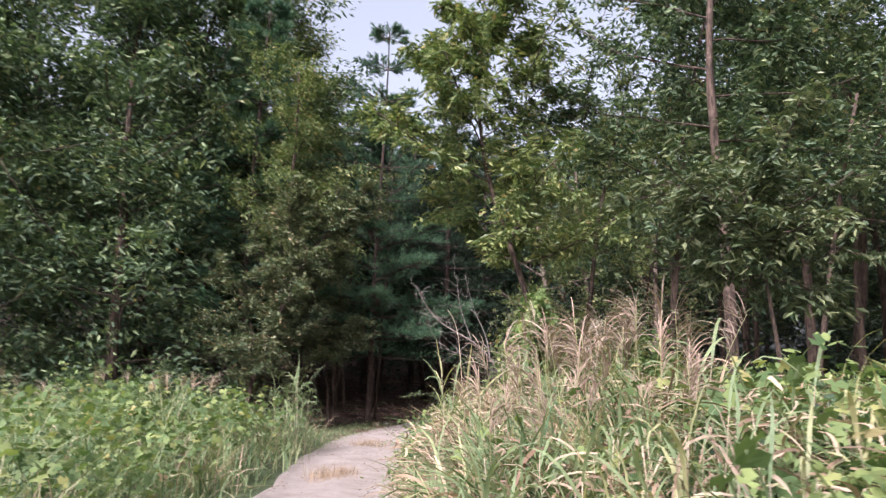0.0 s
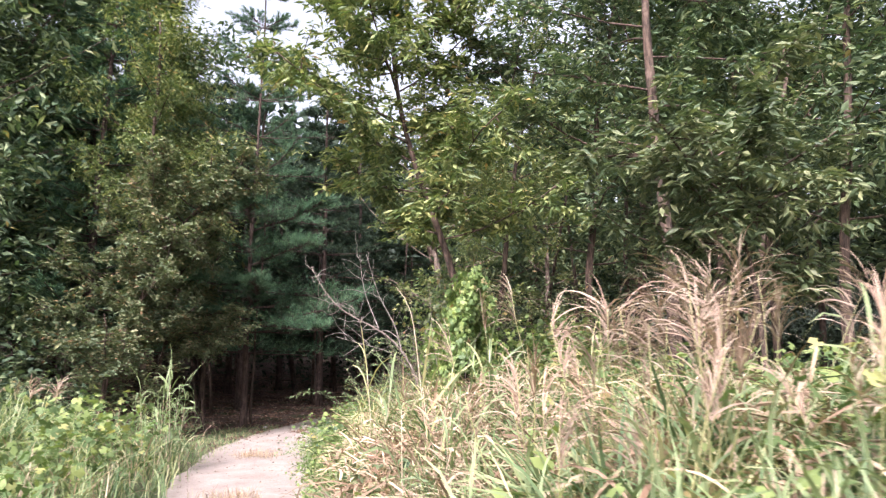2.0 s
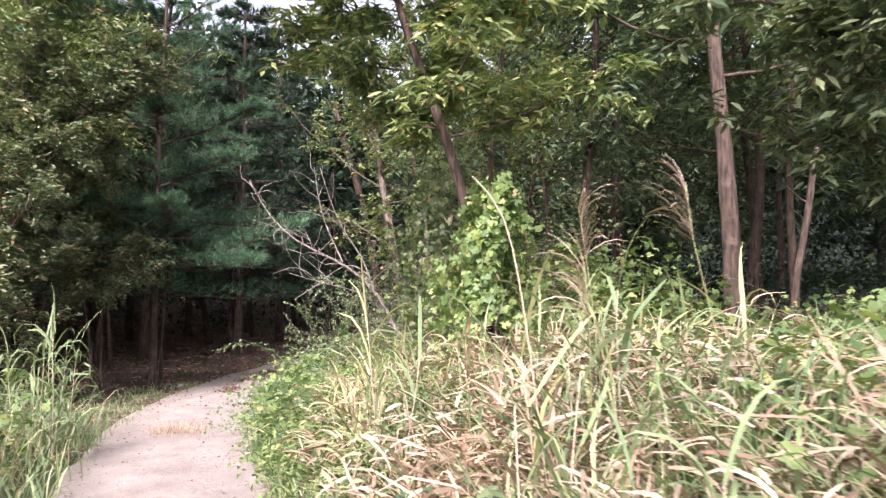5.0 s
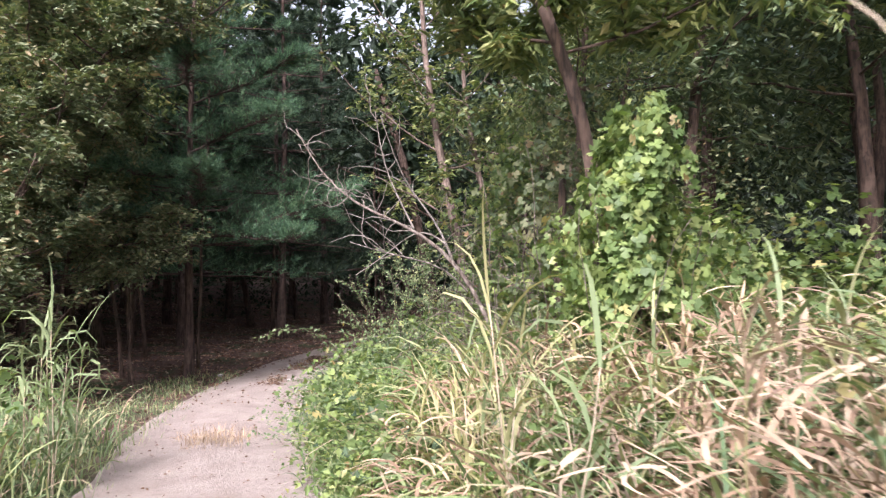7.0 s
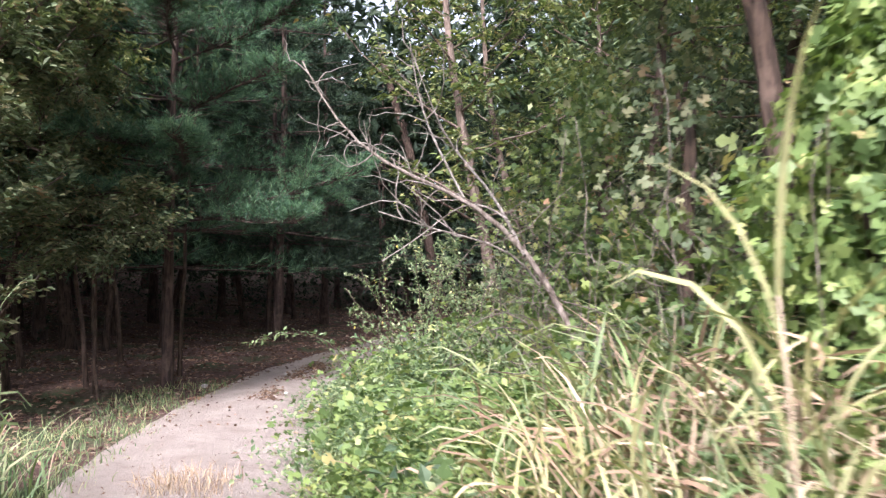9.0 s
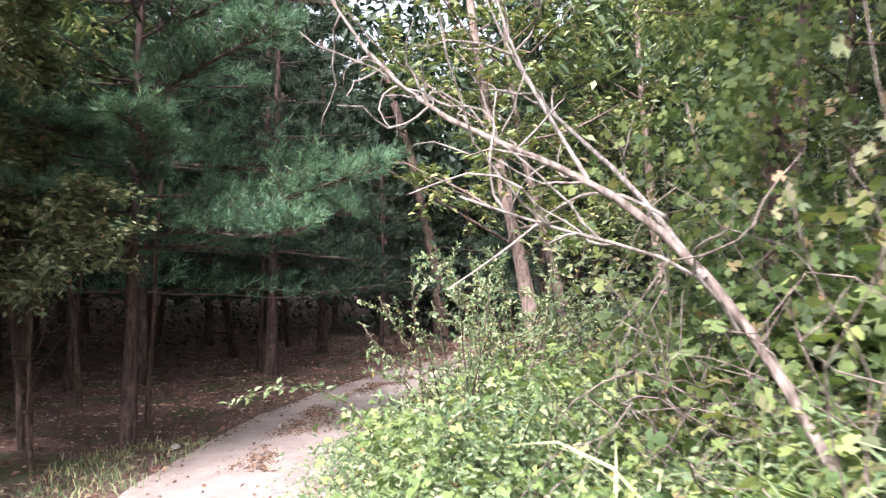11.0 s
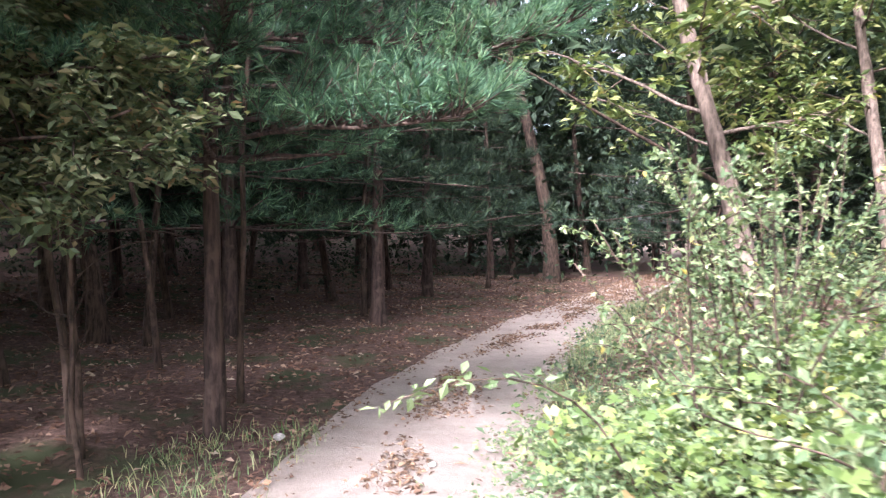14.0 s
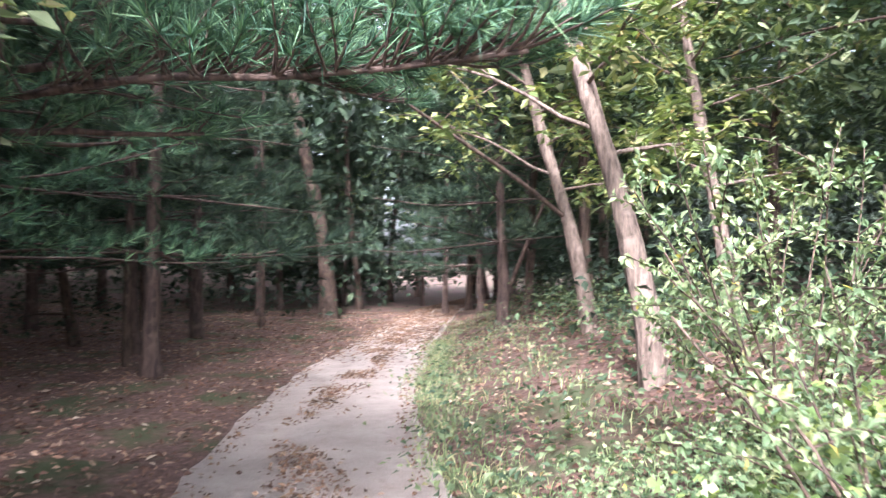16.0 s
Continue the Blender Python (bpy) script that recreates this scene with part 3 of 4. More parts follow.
def bare_tree(x, y, height, r, lean, label):
    """A thin trunk of the wood's interior, with a few dead side branches."""
    e = thing("young_tree", label, "tree")
    line = wander((0, 0, -0.2), (*lean, 1), height, 9, 0.05, 0.02)
    part("trunk", mesh_from("trunk", *tube(line, r, r * 0.5, 7, 0.06, 0.4), M_BARK, True), e)
    for k in range(4):
        b = wander(along(line, RNG.uniform(0.3, 0.9)), (*RNG.normal(size=2), 0.3), RNG.uniform(0.4, 1.2), 5, 0.2)
        part("branch", mesh_from("branch", *tube(b, r * 0.25, 0.004, 4), M_BARK, True), e)
    return put(e, x, y)


bare_tree(-4.1, 24.8, 6.0, 0.06, (0, 0), "thin grey-barked trunk standing in leaf litter")
bare_tree(-5.6, 28.0, 2.6, 0.13, (-0.25, 0), "short dark leaning broken trunk in leaf litter")
far_trunk = bare_tree(-0.45, 36.4, 11.0, 0.24, (0.02, 0), "straight dark trunk standing at the bend of the track")
for x, y, h, r in ((-3.4, 17.1, 7, 0.03), (-3.75, 15.2, 3.2, 0.03), (-3.55, 14.9, 2.6, 0.022), (-4.0, 15.5, 4, 0.035), (-6.2, 20.5, 6, 0.06), (-7.4, 23.5, 7, 0.07), (-4.9, 31, 7, 0.08), (-2.4, 33.5, 7, 0.07), (-9, 31, 8, 0.1), (2.2, 26.5, 6, 0.05), (4.4, 17.8, 6, 0.06), (5.6, 16.2, 7, 0.07), (3.6, 15.8, 5, 0.05),
                   (6.8, 12.0, 6, 0.06), (8.0, 14.4, 7, 0.08), (9.8, 13.0, 6, 0.07), (4.9, 40, 9, 0.13), (6.4, 46, 9, 0.13), (8.2, 50, 9, 0.15), (3.0, 48, 9, 0.14), (5.2, 54, 9, 0.15), (9.6, 46, 9, 0.13), (1.0, 42, 9, 0.13), (11, 55, 9, 0.16), (-5.0, 18.6, 5, 0.04), (-6.0, 17.4, 5, 0.05)):
    bare_tree(x, y, h, r, RNG.normal(size=2) * 0.06, "thin dark trunk in the shade of the wood")

# dense foliage far back in the wood, its shade put into a dark leaf colour
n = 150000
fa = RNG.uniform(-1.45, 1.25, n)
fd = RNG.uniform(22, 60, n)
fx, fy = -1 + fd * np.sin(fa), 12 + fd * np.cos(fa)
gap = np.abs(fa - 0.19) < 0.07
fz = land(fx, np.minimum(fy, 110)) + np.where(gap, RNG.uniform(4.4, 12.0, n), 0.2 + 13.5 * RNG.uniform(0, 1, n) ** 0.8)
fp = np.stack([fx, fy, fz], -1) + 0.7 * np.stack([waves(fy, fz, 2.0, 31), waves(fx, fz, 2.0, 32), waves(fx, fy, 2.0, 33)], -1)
# leaves above 6 m are enlarged to cut sunlight on the floor
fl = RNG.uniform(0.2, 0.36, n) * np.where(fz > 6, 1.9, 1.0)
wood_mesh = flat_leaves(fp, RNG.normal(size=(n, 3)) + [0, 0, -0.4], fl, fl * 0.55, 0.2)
tagged(new("far_foliage", mesh_from("far_foliage", *wood_mesh, M_SHADED_LEAF)), "foliage of the deeper wood far behind the trunks, leaves coloured dark for shade", "woodland", kind="stuff")


def build_backdrop():
    """An added wall in place of a wooded rise: closes the view far behind and blocks horizon light, open where the
    track leaves the wood.
    """
    a = np.arange(-2.6, 2.6, 0.012)
    top = 15 + 2.5 * waves(a * 20, a * 0, 1.0, 41) + 1.3 * waves(a * 60, a * 0, 1.0, 42)
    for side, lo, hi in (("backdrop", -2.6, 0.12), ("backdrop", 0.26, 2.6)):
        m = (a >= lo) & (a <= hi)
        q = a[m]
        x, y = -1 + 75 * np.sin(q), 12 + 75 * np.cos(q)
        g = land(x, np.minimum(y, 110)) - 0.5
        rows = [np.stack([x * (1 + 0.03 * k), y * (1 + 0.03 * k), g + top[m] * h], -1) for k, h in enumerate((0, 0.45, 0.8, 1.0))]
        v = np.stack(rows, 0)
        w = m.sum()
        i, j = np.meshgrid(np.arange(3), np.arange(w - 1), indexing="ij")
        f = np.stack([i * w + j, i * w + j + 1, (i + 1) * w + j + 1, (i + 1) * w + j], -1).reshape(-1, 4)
        tagged(new(side, mesh_from(side, v.reshape(-1, 3), [f], M_BACKDROP)), "added backdrop for the distant wood, coloured dark for shade, blocks horizon light", "woodland", kind="structure")


build_backdrop()


# ---- low growth ----
def scatter(n, d0, d1, y0, y1, keep):
    """Random spots given as distance from the track's middle and as y."""
    d, y = RNG.uniform(d0, d1, n), RNG.uniform(y0, y1, n)
    ok = RNG.uniform(size=n) < keep(d, y)
    d, y = d[ok], y[ok]
    x = track_x(y) + d
    return np.stack([x, y, land(x, y)], -1), d, y


def grass_field(name, label, mat, spots, tall, l0, l1, w0, w1, lean, curl, clump=10, spread=0.12):
    root = np.repeat(spots, clump, 0)
    k = len(root)
    tall = np.repeat(tall, clump)
    root = root + np.c_[RNG.normal(size=(k, 2)) * spread, np.zeros(k)]
    b = blades(root, RNG.uniform(0, 6.283, k), RNG.uniform(l0, l1, k) * tall, RNG.uniform(w0, w1, k), np.abs(RNG.normal(0, lean, k)), RNG.uniform(curl * 0.4, curl * 1.3, k))
    return tagged(new(name, mesh_from(name, *b, mat)), label, "grass", kind="stuff")


def one(d, y):
    return np.ones_like(d)


s, d, y = scatter(1500, -11, -0.95, -1, 10.8, one)
grass_field("meadow_grass", "long green meadow grass with some dry blades", M_BLADE, s, (0.4 + 0.5 * soft(0.9, 2.0, -d)) * (1 + 0.3 * waves(d, y, 2.2, 71)), 0.75, 1.35, 0.008, 0.02, 0.4, 1.9, 8)
s, d, y = scatter(1500, 0.95, 7.0, -3, 10.8, lambda d, y: 0.4 + 0.5 * soft(1.6, 3.6, d))
grass_field("reed_grass", "tall green reed blades bent over", M_BLADE, s, 0.4 + 0.6 * soft(0.9, 2.0, d), 0.6, 1.15, 0.01, 0.024, 0.45, 2.1)
s, d, y = scatter(2200, 0.9, 4.6, -3, 9.6, lambda d, y: (1 - 0.85 * soft(6.4, 7.6, y) * (1 - soft(1.5, 2.1, d))) - 0.95 * soft(2.4 - soft(5, 2, y) * 1.0, 3.8 - soft(5, 2, y) * 1.2, d))
grass_field("dry_thatch", "dry straw-coloured grass blades lying over one another", M_STRAW, s, 0.35 + 0.75 * soft(0.8, 1.7, d), 0.5, 1.25, 0.008, 0.027, 0.7, 2.6)
s, d, y = scatter(230, -1.9, -0.85, 9, 16.2, one)
grass_field("verge_grass", "short green grass along the track's edge", M_BLADE, s, 0.15 + 0 * d, 0.5, 1.1, 0.005, 0.01, 0.6, 1.4, 12)
s, d, y = scatter(420, 0.9, 1.35, 11, 28, one)
grass_field("verge_grass", "short green grass growing over the edge of the track", M_BLADE, s, 0.17 + 0 * d, 0.5, 1.2, 0.005, 0.011, 0.6, 1.4, 10, 0.08)
s, d, y = scatter(320, 0.9, 2.6, 15.5, 34, one)
grass_field("verge_grass", "thin grass and weeds on the bank by the track", M_BLADE, s, 0.17 + 0 * d, 0.5, 1.2, 0.005, 0.012, 0.5, 1.4, 8)


s, d, y = scatter(420, -11, -1.2, 0, 10.5, one)
grass_field("dry_thatch", "dry straw blades among the meadow grass", M_STRAW, s, 0.9 + 0 * d, 0.6, 1.2, 0.006, 0.016, 0.5, 1.7, 8)


# thinner growth further out in the field
for lo, hi, near, far in ((-34, -10.5, -14, 11), (6.5, 24, -16, 10), (-11, -1.1, -16, -0.8), (1.2, 7, -16, -2.8)):
    s, d, y = scatter(700, lo, hi, near, far, lambda d, y: 1 - 0.75 * np.maximum(soft(14, 30, np.abs(d)), soft(7, 15, -y)))
    grass_field("meadow_grass", "meadow grass thinning out over the field", M_BLADE, s, 0.75 + 0 * d, 0.6, 1.3, 0.014, 0.034, 0.4, 1.7, 6, 0.25)
    s, d, y = scatter(160, lo, hi, near, far, one)
    grass_field("dry_thatch", "dry straw blades scattered over the field", M_STRAW, s, 0.7 + 0 * d, 0.6, 1.2, 0.012, 0.026, 0.6, 1.9, 8, 0.25)


def leaf_bed(name, label, spots, height, size0, size1, per, mat, lobes, rough=0.22):
    """A bed of leaves on stems, uneven on top."""
    k = len(spots) * per
    p = np.repeat(spots, per, 0) + np.c_[RNG.normal(size=(k, 2)) * rough, np.zeros(k)]
    h = np.repeat(height, per)
    top = h * (0.78 + 0.3 * waves(p[:, 0], p[:, 1], 2.4, 21)) * np.repeat(RNG.uniform(0.75, 1.15, len(spots)), per)
    p[:, 2] += top * RNG.uniform(0.1, 1.0, k) ** 0.6
    size = RNG.uniform(size0, size1, k)
    up = RNG.normal(size=(k, 3)) * 0.5 + [0, 0, 0.9]
    if lobes:
        v = lobed(p, up, size)
    else:
        v = leaves(p, RNG.normal(size=(k, 3)) * [1, 1, 0.45] + [0, 0, 0.1], size, size * RNG.uniform(0.45, 0.62, k), 0.2, 0.1)
    return tagged(new(name, mesh_from(name, *v, mat)), label, "undergrowth", kind="stuff")


s, d, y = scatter(1900, 1.3, 10, -3, 12, lambda d, y: 0.15 + 0.85 * soft(1.6, 3.4, d))
leaf_bed("hop_vines", "yellow-green lobed vine leaves sprawling over the grass", s, 0.55 + 0.45 * soft(1.2, 3.0, d), 0.045, 0.09, 16, M_VINE, True)
s, d, y = scatter(1150, 1.1, 4.2, 0.5, 9.0, lambda d, y: 1 - 0.8 * soft(2.6, 4.0, d))
s[:, 2] += 0.25 + 0.35 * soft(1.0, 2.0, d)
k = len(s) * 5
p = np.repeat(s, 5, 0) + RNG.normal(size=(k, 3)) * [0.13, 0.13, 0.12]
az = RNG.uniform(0, 6.283, k)
hang = blades(p, az, RNG.uniform(0.16, 0.4, k), RNG.uniform(0.009, 0.022, k), RNG.uniform(0.9, 1.7, k), RNG.uniform(0.6, 1.9, k), 5, 0.4)
tagged(new("dry_thatch", mesh_from("dry_thatch", *hang, M_HUSK)), "broad withered pinkish-brown leaves hanging in the thatch", "grass", kind="stuff")
s, d, y = scatter(420, 1.0, 4.0, 0, 10, lambda d, y: (waves(d * 1.3, y, 1.6, 77) > 0.15) * 1.0)
leaf_bed("weeds", "dark green leafy weeds growing through the dry grass", s, 0.75 + 0 * d, 0.07, 0.15, 12, M_OAK, False, 0.12)
s, d, y = scatter(900, 0.92, 2.3, 6.2, 10.4, lambda d, y: soft(6.2, 7.2, y))
leaf_bed("weeds", "fresh green leafy weeds crowding the track's edge", s, 0.22 + 0.5 * soft(0.9, 1.8, d), 0.035, 0.085, 22, M_HOP, False, 0.13)
s, d, y = scatter(160, 0.9, 1.5, 2.5, 10.4, one)
grass_field("verge_grass", "bright green grass blades along the track's edge", M_BLADE, s, 0.3 + 0 * d, 0.6, 1.2, 0.006, 0.014, 0.5, 1.3, 14, 0.1)
s, d, y = scatter(520, 1.7, 6.5, -2, 4.5, one)
leaf_bed("hop_vines", "yellowing vine leaves sprawling at the field's edge", s, 0.95 + 0 * d, 0.05, 0.1, 13, M_VINE, True)
s, d, y = scatter(1150, -10, -1.5, 1, 9.9, one)
leaf_bed("hop_vines", "yellow-green vine leaves among meadow grass", s, 1.15 + 0.2 * waves(d, y, 2.0, 72), 0.045, 0.1, 15, M_VINE, True)
s, d, y = scatter(1500, 0.75, 5.0, 10.2, 16.2, lambda d, y: soft(0.7, 1.0, d))
leaf_bed("bramble_bed", "bright green leafy ground growth beside the track", s, 0.28 + 0.36 * soft(0.75, 1.6, d) - 0.25 * soft(13.8, 16.2, y), 0.03, 0.062, 38, M_SHRUB, False)
s, d, y = scatter(420, 1.0, 4.6, 9.8, 15.5, one)
leaf_bed("hop_vines", "yellow-green vine leaves over the brambles", s, 0.72 + 0 * d, 0.035, 0.08, 18, M_HOP, True)
# oak leaf colour, darker than the shrub's, stands in for shade on the bank
s, d, y = scatter(420, 0.8, 3.2, 15.2, 26, lambda d, y: 0.9 - 0.6 * soft(17, 22, y))
leaf_bed("bank_weeds", "low green and yellowing weeds on the bank", s, 0.3 + 0 * d, 0.05, 0.10, 9, M_OAK, False)
s, d, y = scatter(420, 2.9, 5.5, 9.2, 12.6, one)
leaf_bed("thicket", "tangled thicket of lobed yellow-green leaves and dry bines", s, 1.5 + 0 * d, 0.045, 0.1, 27, M_VINE, True)
s, d, y = scatter(260, 2.7, 5.6, 11.2, 14.2, one)
leaf_bed("thicket", "tall thicket of dull green leaves behind the dead tree", s, 2.6 + 0 * d, 0.045, 0.085, 30, M_RUSSET, False, 0.3)
s, d, y = scatter(520, -14, -3.0, 10.6, 14.5, lambda d, y: soft(3.0, 4.2, -d))
leaf_bed("undergrowth", "dark leafy undergrowth at the foot of the trees", s, 1.5 + 0 * d, 0.09, 0.17, 22, M_OAK, False)


# shade under the trees is put into the sapling leaf colour
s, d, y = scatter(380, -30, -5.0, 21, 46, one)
leaf_bed("undergrowth", "leafy saplings on the woodland floor, leaves coloured dark for shade", s, 1.0 + 0 * d, 0.08, 0.16, 22, M_SHADED_LEAF, False, 0.45)
s, d, y = scatter(340, 2.3, 6.5, 16.6, 30, lambda d, y: soft(2.2, 3.4, d))
leaf_bed("undergrowth", "dull green weeds under the leaning trees", s, 0.75 + 0 * d, 0.05, 0.11, 22, M_OAK, False, 0.3)
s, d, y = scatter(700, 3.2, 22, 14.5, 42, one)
leaf_bed("undergrowth", "leafy saplings under the oaks, leaves coloured dark for shade", s, 1.5 + 0 * d, 0.10, 0.2, 22, M_SHADED_LEAF, False, 0.45)


# dark growth added to cover sunlit ground behind the wood
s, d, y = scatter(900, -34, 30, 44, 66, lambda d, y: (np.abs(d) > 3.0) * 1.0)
leaf_bed("undergrowth", "leafy growth added at the far side of the wood, coloured dark for shade", s, 2.4 + 0 * d, 0.3, 0.55, 12, M_SHADED_LEAF, False, 0.8)


def vine_column(x, y, height, r, n, label, mat, size):
    """An old stem wrapped in hop leaves and dry bines."""
    e = thing("vine_covered_stump", label, "vines")
    line = wander((0, 0, -0.1), (0, 0, 1), height * 0.75, 8, 0.04, 0.15)
    part("stump", mesh_from("stump", *tube(line, 0.07, 0.03, 8, 0.1, 0.4), M_BARK, True), e)
    for _ in range(14):
        a = RNG.uniform(0, 6.283)
        b = wander((r * 0.9 * math.cos(a), r * 0.9 * math.sin(a), 0), (0, 0, 1), height * RNG.uniform(0.4, 0.8), 9, 0.24, 0.2)
        part("bine", mesh_from("bine", *tube(b, 0.005, 0.002, 4), M_DEADBROWN, True), e)
    h = RNG.uniform(0.02, 1, n) ** 0.8
    a = RNG.uniform(0, 6.283, n)
    rr = r * (0.85 + 0.45 * waves(a * 1.6, h * 5, 1.6, 51)) * np.sqrt(np.clip(1.15 - h ** 3, 0.1, 1)) * RNG.uniform(0.35, 1.5, n)
    thick = waves(a * 2.2, h * 9, 1.7, int(x * 100)) > -0.25
    h, a, rr, n = h[thick], a[thick], rr[thick], int(thick.sum())
    p = np.stack([rr * np.cos(a), rr * np.sin(a), h * height * (0.9 + 0.18 * waves(a * 2, a * 0, 1.5, 52))], -1)
    nrm = np.stack([np.cos(a), np.sin(a), 0.45 + 0 * a], -1) + RNG.normal(size=(n, 3)) * 0.8
    tagged(part("leaf_mantle", mesh_from("leaf_mantle", *lobed(p, nrm, size * RNG.uniform(0.6, 1.3, n)), mat), e), kind="stuff")
    return put(e, x, y)


vine_column(2.58, 8.4, 2.15, 0.37, 6000, "old stump thickly covered with green hop leaves", M_HOP, 0.06)
vine_column(2.25, 10.0, 2.6, 0.55, 1500, "leaning stem hung with dry bines and dull brown-green leaves", M_RUSSET, 0.05)
vine_column(2.0, 11.7, 2.7, 0.6, 3000, "broken stem buried in dry bines and yellow-green leaves", M_VINE, 0.05)


def dead_tree():
    """A bare fallen tree leaning over the track."""
    e = thing("dead_tree", "bare grey fallen tree with forked leafless branches", "dead tree")
    main = bent([(1.95, 10.2, 0.3), (1.78, 10.4, 0.9), (1.55, 10.6, 1.45), (1.25, 10.7, 1.85), (0.93, 10.65, 2.03), (0.4, 10.8, 2.25), (0.05, 10.9, 2.6), (-0.15, 10.9, 3.0)], 16)
    part("trunk", mesh_from("trunk", *tube(main, 0.028, 0.004, 8, 0.08), M_DEADBROWN, True), e)
    second = bent([(1.4, 10.6, 1.6), (1.2, 11.1, 2.1), (0.85, 11.5, 2.5), (0.57, 11.75, 3.3)], 10)
    third = bent([(1.5, 10.55, 1.4), (1.3, 10.3, 1.65), (0.8, 10.2, 1.75), (0.5, 10.1, 1.85)], 8)
    fourth = bent([(1.0, 10.75, 2.0), (0.7, 10.95, 2.6), (0.6, 11.1, 3.2)], 8)
    fifth = bent([(1.3, 10.75, 1.85), (1.1, 10.9, 2.0), (0.93, 10.92, 1.95), (0.72, 10.87, 1.76), (0.44, 10.77, 1.57)], 12)
    for b, r in ((second, 0.014), (third, 0.009), (fourth, 0.010), (fifth, 0.008)):
        limb = part("limb", mesh_from("limb", *tube(b, r, 0.004, 6, 0.06), M_DEAD, True), e)
        for _ in range(7 if r != 0.008 else 0):
            q = along(b, RNG.uniform(0.25, 1.0))
            tw = wander(q, unit(b[-1] - b[0]) + RNG.normal(size=3) * 0.6, RNG.uniform(0.25, 0.8), 7, 0.25, 0.03)
            part("twig", mesh_from("twig", *tube(tw, 0.006, 0.002, 4), M_DEAD, True), limb)
    for _ in range(30):
        q = along(main, RNG.uniform(0.55, 1.0))
        tw = wander(q, np.array([-0.7, 0.1, 0.35]) + RNG.normal(size=3) * 0.6, RNG.uniform(0.2, 0.6), 8, 0.3, -0.04)
        part("twig", mesh_from("twig", *tube(tw, 0.006, 0.002, 4), M_DEAD, True), e)
    return e


dead_tree()


def dry_brush():
    """Tangle of thin leafless stems under the dead tree."""
    bits = []
    for _ in range(400):
        y = RNG.uniform(9.6, 13.5)
        x = float(track_x(y)) + RNG.uniform(2.7, 5.6)
        st = wander((x, y, float(land(x, y))), (RNG.normal() * 0.5 - 0.15, RNG.normal() * 0.4, 1), RNG.uniform(0.5, 1.7), 8, 0.32, -0.1)
        bits.append(tube(st, RNG.uniform(0.004, 0.009), 0.002, 4))
        for _ in range(3):
            bits.append(tube(wander(along(st, RNG.uniform(0.4, 1)), RNG.normal(size=3), RNG.uniform(0.2, 0.6), 5, 0.2), 0.004, 0.002, 3))
    for _ in range(60):
        x, y = RNG.uniform(1.75, 2.9), RNG.uniform(10.3, 11.9)
        st = wander((x, y, float(land(x, y))), (RNG.normal() * 0.2 + 0.1, RNG.normal() * 0.25, 1), RNG.uniform(1.2, 2.6), 16, 0.4, 0.03)
        bits.append(tube(st, RNG.uniform(0.004, 0.010), 0.002, 4))
        for _ in range(3):
            bits.append(tube(wander(along(st, RNG.uniform(0.4, 1)), RNG.normal(size=3), RNG.uniform(0.3, 0.8), 6, 0.3, -0.1), 0.004, 0.002, 3))
    tagged(new("dry_brush", mesh_from("dry_brush", *join(bits), M_DEADBROWN, True)), "tangle of thin leafless grey-brown stems", "brushwood", kind="stuff")


dry_brush()


def shrub(name, label, x, y, height, r, stems, leaf, mat):
    """Arching stems with paired leaves."""
    e = thing(name, label, "shrub")
    P, Wy = [], []
    for k in range(stems):
        a = k * 2.4 + RNG.uniform(-0.4, 0.4)
        st = wander((0.1 * math.cos(a), 0.1 * math.sin(a), -0.05), (math.cos(a) * r / height, math.sin(a) * r / height, 1.0), height * RNG.uniform(0.7, 1.1), 9, 0.08, -0.05)
        bits = [tube(st, 0.012, 0.004, 4)]
        for m in range(5):
            q = along(st, RNG.uniform(0.35, 0.95))
            tw = wander(q, unit(st[-1] - st[0]) * 0.5 + RNG.normal(size=3) * [0.7, 0.7, 0.3], RNG.uniform(0.25, 0.6), 5, 0.12, 0.0)
            bits.append(tube(tw, 0.006, 0.003, 3))
            for s2 in np.linspace(0.1, 1, 12):
                P.append(along(tw, s2)); Wy.append(unit(tw[-1] - tw[0]))
        for s2 in np.linspace(0.3, 1, 22):
            P.append(along(st, s2)); Wy.append(unit(st[-1] - st[-3]))
        part("stem", mesh_from("stem", *join(bits), M_BARK, True), e)
    P, Wy = np.repeat(np.array(P), 3, 0), np.repeat(np.array(Wy), 3, 0)
    n = len(P)
    ln = leaf * RNG.uniform(0.7, 1.2, n)
    v = leaves(P, Wy * 0.5 + RNG.normal(size=(n, 3)) * 0.6, ln, ln * 0.48, 0.2, 0.12)
    part("leafage", mesh_from("leafage", *v, mat), e)
    return put(e, x, y)


shrub("leafy_shrub", "upright shrub with fresh green oval leaves beside the track", 0.42, 14.25, 1.65, 0.5, 12, 0.048, M_SHRUB)
shrub("leafy_shrub", "tall shrub with pale green oval leaves under the leaning trees", 1.05, 15.9, 1.9, 0.6, 16, 0.058, M_SHRUB)
shrub("leafy_shrub", "low shrub with small green leaves under the dead branches", 0.9, 12.6, 0.85, 0.7, 9, 0.07, M_SHRUB)


